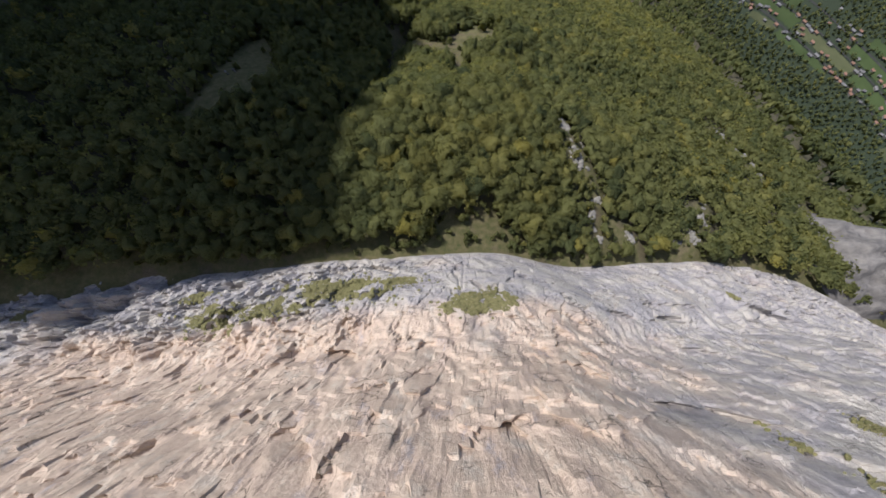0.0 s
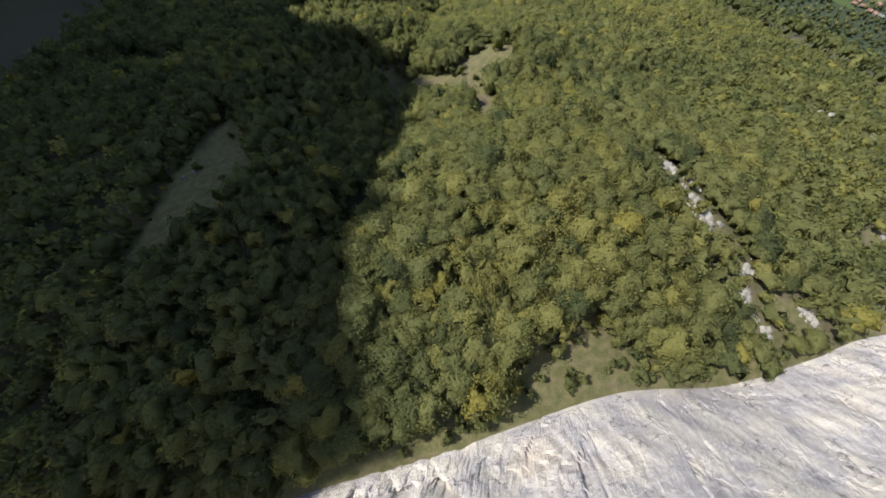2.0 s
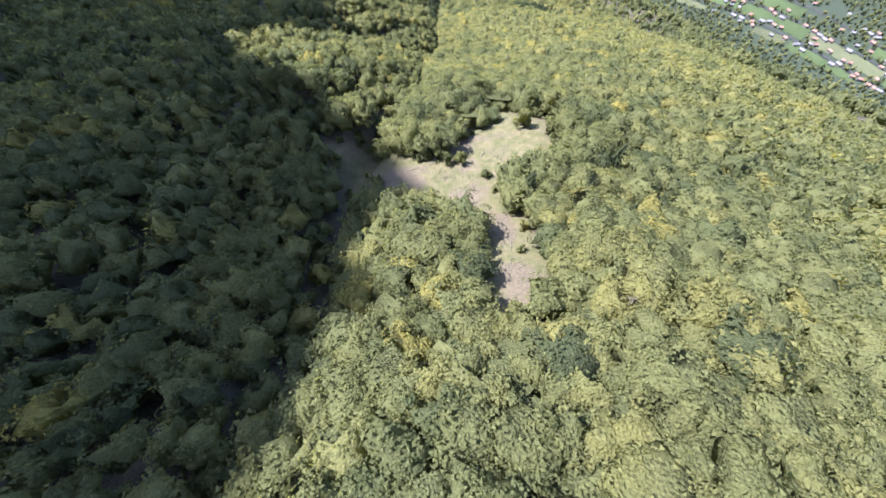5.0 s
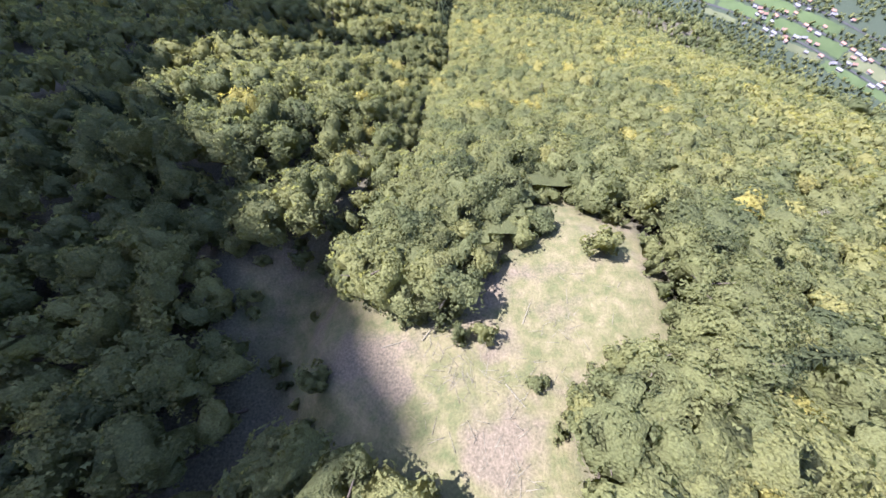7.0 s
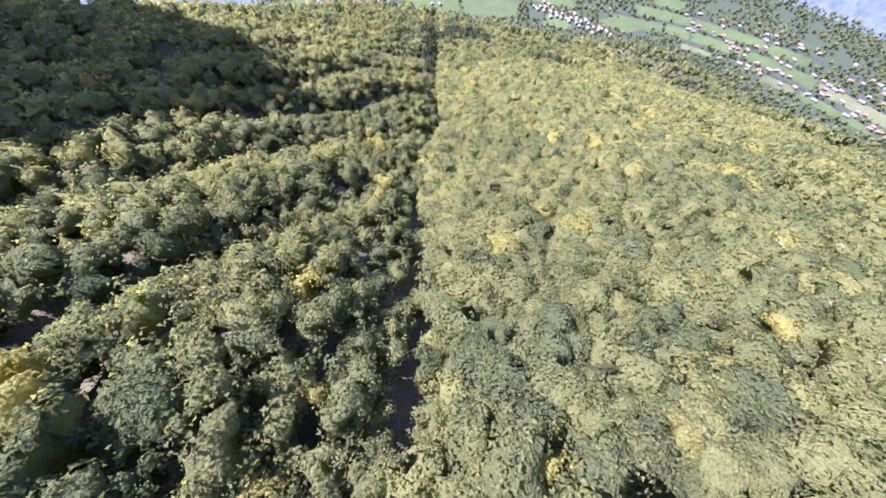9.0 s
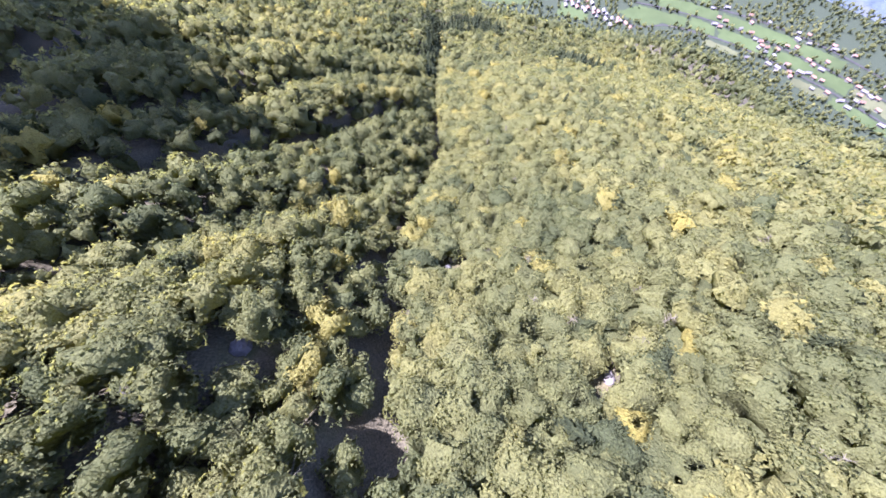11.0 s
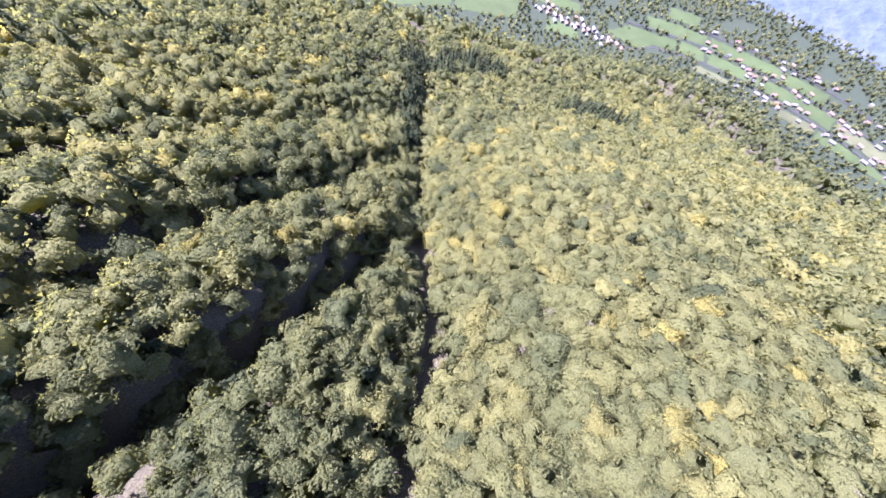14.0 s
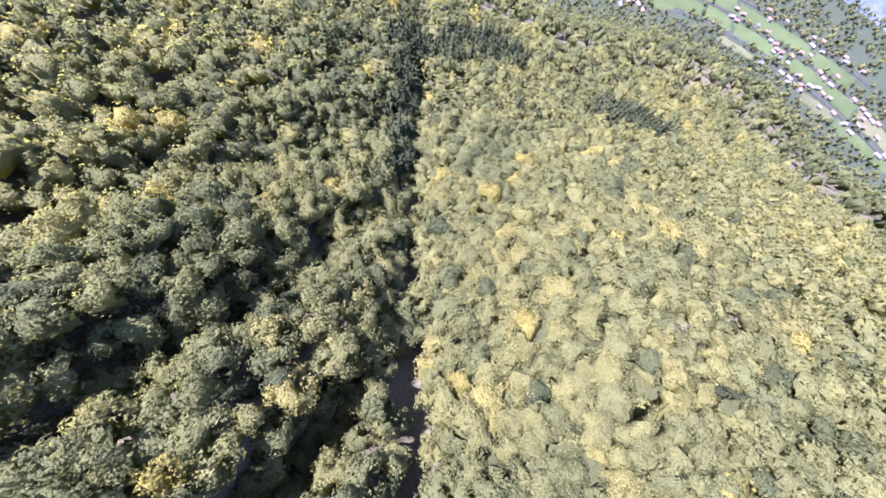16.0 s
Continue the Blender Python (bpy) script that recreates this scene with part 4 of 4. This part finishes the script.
for k, (hx, hy, d) in enumerate(house_spots):
    if len(placed) >= 300 or any(math.hypot(hx - a, hy - b) < 12.5 for a, b in placed):
        continue
    model = models[(k * 7) % 4]
    m = pose(hx, hy, float(ground(hx, hy)) + 0.3, 0, 0, d + 90 + field_rng.normal(0, 18))
    if len(placed) < 4:
        models[len(placed)].matrix_world = m
    else:
        copy_thing(model, m)
    placed.append((hx, hy))
houses_at = np.array(placed)

# far slopes and the valley's woods
dx, dy = scatter(-620, 1900, -280, 1900, 17.5, 15)
rr = np.hypot(dx - 224, dy - 189)
out_near = (dx < -282) | (dx > 342) | (dy > 697)
in_floor = (rr > 1062) & (rr < 1430)
wood = fbm(dx / 70, dy / 70, 71, 3)
keep = out_near & (dy > foot_y(dx) + 5) & (~in_floor | (wood > -0.45)) & ~((dx < -300) & (dy < 560)) & (rr < 1490)
for ring in FIELDS:
    keep &= ~inside_ring(dx, dy, ring)
dx, dy = dx[keep], dy[keep]
keep = np.array([np.min(np.hypot(houses_at[:, 0] - a, houses_at[:, 1] - b)) > 9 for a, b in zip(dx, dy)])
dx, dy = dx[keep], dy[keep]
far_size = tree_rng.uniform(6.2, 10.0, len(dx))
on_floor = (np.hypot(dx - 224, dy - 189) > 980)
far_size = np.where(on_floor, far_size * 0.85, far_size)
far_tone = np.clip(0.30 + 0.13 * fbm(dx / 80, dy / 80, 75) + tree_rng.normal(0, 0.09, len(dx)), 0.0, 0.6)
far_woods = new("far_woods", planted(FAR_SHAPES, dx, dy, ground(dx, dy) + 0.5, far_size, far_size * 1.25, tree_rng.uniform(0, 6.28, len(dx)), far_tone, "far_woods", MAT_FOREST))
tagged(far_woods, "dark green woods and hedgerows on the far slopes and valley floor", "woods", kind="stuff")

# the mountain across the valley, with haze put into its colours and glow
def far_mountain():
    m, nodes, links, bsdf = material("far mountain forest and rock with haze glow", 1.0)
    big, mid = noise_node(nodes, links, 0.004, 5), noise_node(nodes, links, 0.03, 6)
    # blue-grey tints carry part of the haze in the base colour
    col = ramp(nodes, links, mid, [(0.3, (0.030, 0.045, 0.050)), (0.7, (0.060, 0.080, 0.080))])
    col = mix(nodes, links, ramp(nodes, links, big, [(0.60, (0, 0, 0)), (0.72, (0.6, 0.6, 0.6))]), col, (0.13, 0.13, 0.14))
    links.new(col, bsdf.inputs["Base Color"])
    # faint blue glow in place of haze in the air
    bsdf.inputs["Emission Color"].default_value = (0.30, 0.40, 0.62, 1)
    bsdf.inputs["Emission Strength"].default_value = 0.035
    bump(nodes, links, bsdf, mid, 1.0, 12)
    rs, th = spaced([(1449, 1900, 25), (1900, 3000, 60), (3000, 4300, 150)]), np.radians(np.arange(-60, 141, 1.5))
    r, t = np.meshgrid(rs, th)
    x, y = 224 + r * np.cos(t), 189 + r * np.sin(t)
    z = land(x, y) + 1.5 - 4 * step(1470, 1449, r)
    v = np.stack([x, y, z], -1).reshape(-1, 3)
    nx, ny = len(rs), len(th)
    i = (np.arange(ny - 1)[:, None] * nx + np.arange(nx - 1)[None]).ravel()
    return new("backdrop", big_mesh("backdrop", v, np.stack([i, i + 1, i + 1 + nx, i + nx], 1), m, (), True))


tagged(far_mountain(), "forested mountain across the valley with blue haze in its colours", "mountain", kind="structure")

# ---------------------------------------------------------------- single trees
def tree_model(name, k, mat, label, category, group, base_z=4.4, tall=1.38):
    v, f, ways = NEAR_SHAPES[k]
    ob = empty(name, pose(0, 0, 0))
    v = v * (3.75, 3.75, 3.75 * tall) + (0, 0, base_z)
    part("crown", big_mesh("crown", v, f, mat, (), None, ways), ob)
    part("trunk", stem_mesh("trunk", 0.24, 11.0, 0.5, tree_rng, MAT_BARK), ob, "grey-brown trunk with forking limbs")
    return tagged(ob, label, category, group)


green_models = [tree_model("broadleaf_tree", k, MAT_LEAF, "green broadleaf tree with a dense rounded crown", "tree", "trees along the ravine and meadow") for k in range(8)]
autumn_models = [tree_model("autumn_tree", 8 + k, MAT_AUTUMN, "yellow autumn broadleaf tree with a rounded crown", "tree", "yellowing trees along the ravine") for k in range(2)]
edge_models = [tree_model("broadleaf_tree", k, MAT_LEAF, "green broadleaf tree with boughs down to the meadow grass", "tree", "trees along the ravine and meadow", 0.9, 2.0) for k in (1, 3, 6, 9)]
used = set()


def place(models, n, m):
    """The model itself stands at the first place, copies at the rest."""
    ob = models[n % len(models)]
    if ob.name not in used:
        used.add(ob.name)
        ob.matrix_world = m
        return ob
    sx, sy, sz = ob.scale
    return copy_thing(ob, m @ Matrix.Diagonal((1 / sx, 1 / sy, 1 / sz, 1)))


for n, i in enumerate(order):
    s = radius[i] / 3.75
    models = edge_models if rim[i] > 0.4 else autumn_models if 0.66 < tone[i] < 0.94 else green_models
    tall_by = float(np.clip((lift[i] + crown_tall[i] * 1.35) / 11.4, 0.45, 1.25))
    place(models, n, pose(fx[i], fy[i], fz[i] - 0.1, 0, 0, math.degrees(turn[i])) @ Matrix.Diagonal((s, s, tall_by, 1)))


def spruce_model(k):
    v, f = SPRUCE_SHAPES[k]
    ob = empty("spruce_tree", pose(0, 0, 0))
    part("foliage", big_mesh("foliage", v * 17.0, f, MAT_NEEDLE), ob)
    bm = bmesh.new()
    bmesh.ops.create_cone(bm, cap_ends=True, segments=7, radius1=0.26, radius2=0.04, depth=17.2, matrix=Matrix.Translation((0, 0, 8.2)))
    me = bpy.data.meshes.new("trunk")
    bm.to_mesh(me)
    bm.free()
    me.materials.append(MAT_BARK)
    part("trunk", me, ob, "straight brown trunk")
    return tagged(ob, "dark green spruce with drooping boughs among broadleaf trees", "spruce", "spruces in the forest")


spruces = [spruce_model(k) for k in range(3)]
con = np.where(is_conifer)[0]
close = con[(np.abs(fx[con] - 5) < 120) & (fy[con] < 560)][:140]
for n, i in enumerate(close):
    s = tree_rng.uniform(0.75, 1.15)
    place(spruces, n, pose(fx[i], fy[i], fz[i] - 0.2, 0, 0, math.degrees(turn[i])) @ Matrix.Diagonal((s, s, s, 1)))
far_con = np.setdiff1d(con, close)
tall = tree_rng.uniform(13, 20, len(far_con))
stand = new("conifer_stand", planted([(v, f) for v, f in SPRUCE_FAR], fx[far_con], fy[far_con], fz[far_con] - 0.3, tall * 1.7, tall, turn[far_con], tree_rng.uniform(0.0, 0.14, len(far_con)), "conifer_stand", MAT_FOREST))
tagged(stand, "dark stands of spruce at the lower edge of the forest", "spruces", kind="stuff")


# dead, bleached trees on the lit slope
def dead_model(seed):
    r = np.random.default_rng(seed)
    bm = bmesh.new()
    bmesh.ops.create_cone(bm, cap_ends=True, segments=6, radius1=0.20, radius2=0.03, depth=12.5, matrix=Matrix.Translation((0, 0, 6.0)))
    for k in range(46):
        h = r.uniform(3.0, 11.8)
        a = r.uniform(0, 2 * math.pi)
        l = (12.6 - h) * 0.30 + 0.5
        axis = Vector((math.cos(a), math.sin(a), r.uniform(-0.25, 0.25)))
        m = Matrix.Translation(Vector((0, 0, h)) + axis * l / 2) @ axis.to_track_quat('Z', 'Y').to_matrix().to_4x4()
        bmesh.ops.create_cone(bm, cap_ends=False, segments=3, radius1=0.09, radius2=0.03, depth=l, matrix=m)
    me = bpy.data.meshes.new("dead_tree")
    bm.to_mesh(me)
    bm.free()
    me.materials.append(MAT_DEAD)
    return tagged(new("dead_tree", me), "bleached grey dead spruce with bare branches", "dead tree", "dead trees in the forest")


dead = [dead_model(k) for k in range(3)]
dead_rng = np.random.default_rng(77)
grey = [(dead_rng.uniform(24, 125), dead_rng.uniform(255, 500)) for k in range(24)] + [(dead_rng.uniform(-60, -12), dead_rng.uniform(250, 345)) for k in range(5)]
for n, (px, py) in enumerate(grey + list(((84, 280), (92, 296), (80, 268), (64, 318), (100, 345), (-22, 262), (-38, 338), (95, 410), (52, 452), (118, 420), (30, 152), (108, 240)))):
    place(dead, n, pose(px, py, float(ground(px, py)) + 0.5, tree_rng.uniform(-6, 6), tree_rng.uniform(-6, 6), n * 50))


# ---------------------------------------------------------------- the meadow's shrubs, logs and stones
def shrub_model(k):
    v, f, ways = crown_arrays(np.random.default_rng(50 + k), 10, 520, 0.09, ICO2)
    ob = empty("shrub", pose(0, 0, 0))
    part("crown", big_mesh("crown", v * (1, 1, 1.25), f, MAT_SHRUB, (), None, ways), ob)
    part("stem", stem_mesh("stem", 0.06, 1.2, 0.1, tree_rng, MAT_BARK, 3), ob)
    return tagged(ob, "round green shrub standing alone in dry grass", "shrub", "shrubs in the meadow")


shrubs = [shrub_model(k) for k in range(4)]
for n, (px, py, s, h) in enumerate(((32, 228, 4.0, 5.2), (13, 203, 2.5, 2.4), (5, 212, 2.7, 3.2), (1, 212, 2.2, 3.0), (-26, 206, 3.3, 4.0), (-6, 190, 2.6, 3.4), (27, 205, 3.2, 2.6), (-9, 215, 1.9, 2.2),
                                  (-33, 219, 1.4, 1.6), (42, 224, 2.8, 3.0), (41, 213, 2.8, 3.2), (20, 200, 2.6, 3.0), (16, 170, 1.6, 1.8), (50, 203, 1.8, 2.0), (-126, 150, 2.2, 2.4), (-112, 140, 2.0, 2.2),
                                  (-118, 172, 1.8, 2.0), (3, 42, 1.8, 1.8), (12, 50, 2.0, 2.2), (46, 36, 4.2, 2.6), (36, 37, 3.6, 2.4), (58, 34, 3.2, 2.2), (-24, 36, 2.2, 2.6), (-40, 38, 2.4, 3.0), (-52, 33, 2.0, 2.6))):
    place(shrubs, n, pose(px, py, float(ground(px, py)) - 0.1, 0, 0, n * 77) @ Matrix.Diagonal((s, s, h, 1)))


foot_rng = np.random.default_rng(31)
for n in range(70):
    px = foot_rng.uniform(-150, 190)
    py = float(foot_y(px)) + foot_rng.uniform(2.5, 10)
    s = foot_rng.uniform(0.9, 2.4)
    place(shrubs, n, pose(px, py, float(ground(px, py)) - 0.1, 0, 0, n * 37) @ Matrix.Diagonal((s, s, s * foot_rng.uniform(0.7, 1.1), 1)))


def log_model(seed):
    r = np.random.default_rng(seed)
    bm = bmesh.new()
    bmesh.ops.create_cone(bm, cap_ends=True, segments=8, radius1=0.22, radius2=0.11, depth=7.0, matrix=pose(0, 0, 0.2, 90, 0, 90))
    for k in range(7):
        axis = Vector((r.uniform(-0.3, 0.8), r.choice([-1, 1]) * 0.9, r.uniform(-0.1, 0.5)))
        l = r.uniform(0.6, 1.8)
        m = Matrix.Translation(Vector((r.uniform(-3, 3.2), 0, 0.25)) + axis * l / 2) @ axis.to_track_quat('Z', 'Y').to_matrix().to_4x4()
        bmesh.ops.create_cone(bm, cap_ends=True, segments=4, radius1=0.07, radius2=0.03, depth=l, matrix=m)
    me = bpy.data.meshes.new("fallen_log")
    bm.to_mesh(me)
    bm.free()
    me.materials.append(MAT_DEAD)
    return tagged(new("fallen_log", me), "pale fallen trunk lying in the meadow grass", "log", "fallen logs in the meadow")


logs = [log_model(k) for k in range(3)]
for n, (px, py, a) in enumerate(((-12, 211, 12), (-5, 213, 48), (9, 201, -55), (14, 215, 60), (14, 172, 70))):
    e = 1.5
    tilt = math.degrees(math.atan2(float(ground(px + e * math.cos(radians(a)), py + e * math.sin(radians(a)))) - float(ground(px - e * math.cos(radians(a)), py - e * math.sin(radians(a)))), 2 * e))
    place(logs, n, Matrix.Translation((px, py, float(ground(px, py)) + 0.08)) @ pose(0, 0, 0, 0, 0, a) @ pose(0, 0, 0, 0, -tilt, 0) @ Matrix.Diagonal((0.7, 0.5, 0.5, 1)))


def brushwood(count, seed):
    """Cut branches strewn over the meadow's cleared strip."""
    r = np.random.default_rng(seed)
    v = np.array([(-0.5, math.cos(a), math.sin(a)) for a in (0, 2.1, 4.2)] + [(0.5, 0.4 * math.cos(a), 0.4 * math.sin(a)) for a in (0, 2.1, 4.2)])
    f = np.array([(0, 1, 4), (0, 4, 3), (1, 2, 5), (1, 5, 4), (2, 0, 3), (2, 3, 5), (0, 2, 1), (3, 4, 5)])
    line = np.array([(12, 157), (13, 172), (9, 186), (4, 197), (-6, 208), (12, 204), (28, 218)], float)
    u = r.uniform(0, len(line) - 1.01, count)
    k = u.astype(int)
    p = line[k] + (line[k + 1] - line[k]) * (u - k)[:, None] + r.normal(0, 3.2, (count, 2))
    V, F = [], []
    for n in range(count):
        size, a = r.uniform(0.8, 3.2), r.uniform(0, math.pi)
        q = v * (size, 0.035 + 0.014 * size, 0.035 + 0.014 * size)
        x, y = p[n, 0] + q[:, 0] * math.cos(a) - q[:, 1] * math.sin(a), p[n, 1] + q[:, 0] * math.sin(a) + q[:, 1] * math.cos(a)
        V.append(np.stack([x, y, ground(x, y) + q[:, 2] + 0.08], 1))
        F.append(f + 6 * n)
    return tagged(new("brushwood", big_mesh("brushwood", np.concatenate(V), np.concatenate(F), MAT_DEAD)), "pale cut branches strewn over dry meadow grass", "branches", kind="stuff")


brushwood(300, 91)


def stone_mesh(name, seed, mat, flat=0.7, form=None):
    v, f = form or ICO2
    r = np.random.default_rng(seed)
    d = r.normal(0, 1, (9, 3))
    d /= np.linalg.norm(d, axis=1, keepdims=True)
    cut = r.uniform(0.62, 0.95, 9)
    p = v.copy()
    for a, c in zip(d, cut):
        over = np.clip(p @ a - c, 0, None)
        p = p - over[:, None] * a
    return p * (1, 0.85, flat), f


def scree_run(pts, wide, count, seed, coarse=1.0):
    """A run of loose pale stones down a gully, as one heap."""
    r = np.random.default_rng(seed)
    pts = np.array(pts, float)
    seg = np.r_[0, np.cumsum(np.hypot(*np.diff(pts, axis=0).T))]
    u = r.uniform(0, seg[-1], count)
    cx, cy = np.interp(u, seg, pts[:, 0]), np.interp(u, seg, pts[:, 1])
    spread = wide * (0.35 + 1.1 * np.clip(0.5 + fbm(u / 7, u * 0 + seed, seed, 3), 0, 1))
    x, y = cx + r.normal(0, 1, count) * spread + 1.6 * fbm(u / 5, u * 0, seed + 1), cy + r.normal(0, 1, count) * spread
    size = coarse * np.clip(r.lognormal(-0.45, 0.5, count), 0.3, 2.0)
    shown = fbm(x / 9, y / 9, seed + 3, 3) > 0.02
    x, y, size, count = x[shown], y[shown], size[shown], int(shown.sum())
    shapes = [stone_mesh("stone", 60 + k, MAT_SCREE, 0.7, ICO1) for k in range(4)]
    me = planted(shapes, x, y, ground(x, y) + size * 0.15, size, size, r.uniform(0, 6.28, count), np.zeros(count), "scree", MAT_SCREE)
    return tagged(new("scree", me), "pale limestone scree in a forest gully", "scree", kind="stuff")


for n, run in enumerate(SCREE):
    seg = sum(math.hypot(b[0] - a[0], b[1] - a[1]) for a, b in zip(run, run[1:]))
    scree_run(run, 2.0 if n == 0 else 4.0 if n == 4 else 1.3, int(26 * seg) + 60, 90 + n, 1.7 if n == 4 else 1.0)


def boulder(px, py, size, n, label):
    v, f = stone_mesh("boulder", 200 + n, MAT_DARKROCK, 0.75)
    v = v * size * (1, 1, 1) + 0.3 * size * np.stack([fbm(v[:, 0] * 2, v[:, 1] * 2 + v[:, 2], n + k) for k in range(3)], 1)
    ob = new("boulder", big_mesh("boulder", v, f, MAT_DARKROCK))
    ob.matrix_world = pose(px, py, float(ground(px, py)) + size * 0.35, 0, 0, n * 40)
    return tagged(ob, label, "rock", "rocks showing through the forest")


for n, (px, py, s) in enumerate(((40, 334, 2.4), (43, 331, 1.7), (66, 381, 1.6), (-80, 409, 2.4), (-84, 406, 1.8), (-24, 404, 2.0), (13, 371, 1.8), (11, 367, 1.5), (-30, 347, 2.5), (-33, 344, 2.1), (-13, 332, 1.8), (-128, 148, 1.1), (-131, 145, 0.9), (-126, 146, 0.8), (-129, 143, 0.7), (82, 108, 2.2), (86, 104, 1.8), (60, 52, 1.6), (140, 44, 2.6))):
    boulder(px, py, s, n, "weathered grey limestone rock among trees")


# ---------------------------------------------------------------- turf on the cliff's ledges, and the side buttress
def tuft(seed):
    """A low tussock: a flat dome with loose blades."""
    v, f = ICO1
    r = np.random.default_rng(seed)
    body = v * (1, 1, 0.42) * r.uniform(0.8, 1.15, (len(v), 1))
    d = r.normal(0, 1, (16, 3)) * (1, 1, 0.35)
    d[:, 2] = np.abs(d[:, 2])
    d /= np.linalg.norm(d, axis=1, keepdims=True)
    side = np.cross(d, (0, 0, 1.0)) * 0.16
    blades = np.stack([d * 0.6 + side, d * 0.6 - side, d * r.uniform(1.0, 1.5, (16, 1)) * (1, 1, 0.8)], 1).reshape(-1, 3)
    return np.concatenate([body, blades]), np.concatenate([f, np.arange(48).reshape(-1, 3) + len(body)])


TUFTS = [tuft(500 + k) for k in range(4)]


def turf(cx, cy, a, b, tilt, seed):
    """Tussocks of grass, dense in the middle of a ledge and loose round it."""
    r = np.random.default_rng(seed)
    count = int(19 * a * b)
    rad, t = np.where(r.uniform(0, 1, count) < 0.5, np.sqrt(r.uniform(0, 1, count)) * 0.75, np.abs(r.normal(0, 0.5, count))), r.uniform(0, 2 * math.pi, count)
    u, v = rad * a * np.cos(t), rad * b * 1.5 * np.sin(t)
    c, s = math.cos(radians(tilt)), math.sin(radians(tilt))
    x, y = cx + u * c - v * s, cy + u * s + v * c
    keep = (fbm(x / 4, y / 3, seed, 4) > -0.22) & (foot_y(x) - y > 3)
    x, y = x[keep], y[keep]
    size = r.uniform(0.28, 0.85, len(x))
    ob = new("turf", planted(TUFTS, x, y, rock_surface(x, y) - size * 0.1, size, size, r.uniform(0, 6.28, len(x)), size * 0, "turf", MAT_TURF))
    return tagged(ob, "green and straw-coloured grass on a cliff ledge", "grass", kind="stuff")


for n, spec in enumerate(((-82, 1, 24, 4.2, 3), (-58, 5, 14, 3.8, 12), (-38, 11, 26, 4.0, -2), (10, 5, 14, 3.4, 5), (18, 6, 10, 3.0, 5), (150, 11, 4, 1.6, -35), (105, -26, 4, 1.4, 0), (74, -26, 2, 1.2, 0), (88, -31, 12, 1.6, 0),
                          (-16, 14, 9, 1.6, 5), (-34, 13, 8, 2.0, 0), (-181, 1, 8, 2.0, 10), (-70, -20, 3, 1.0, 20), (-100, 8, 9, 1.8, 10))):
    turf(*spec, 300 + n)


def buttress():
    """A darker rock rib beyond the slab's far end."""
    th = np.linspace(0, 2 * math.pi, 64, endpoint=False)
    rs = np.linspace(0, 1, 26)
    r, t = np.meshgrid(rs, th)
    x, y = 312 + 64 * r * np.cos(t), 42 + 48 * r * np.sin(t)
    z = ground(x, y) + 34 * (1 - r**2) - 6 + 7 * fbm(x / 15, y / 8, 401, 5) * (1 - r**6)
    n = len(rs)
    q = [[k * n + j, k * n + j + 1, ((k + 1) % 64) * n + j + 1, ((k + 1) % 64) * n + j] for k in range(64) for j in range(n - 1)]
    v = np.stack([x, y, z], -1).reshape(-1, 3)
    return tagged(new("rock_buttress", big_mesh("rock_buttress", v, q, MAT_DARKROCK, (), True)), "weathered grey rock buttress above the forest", "rock", kind="structure")


buttress()
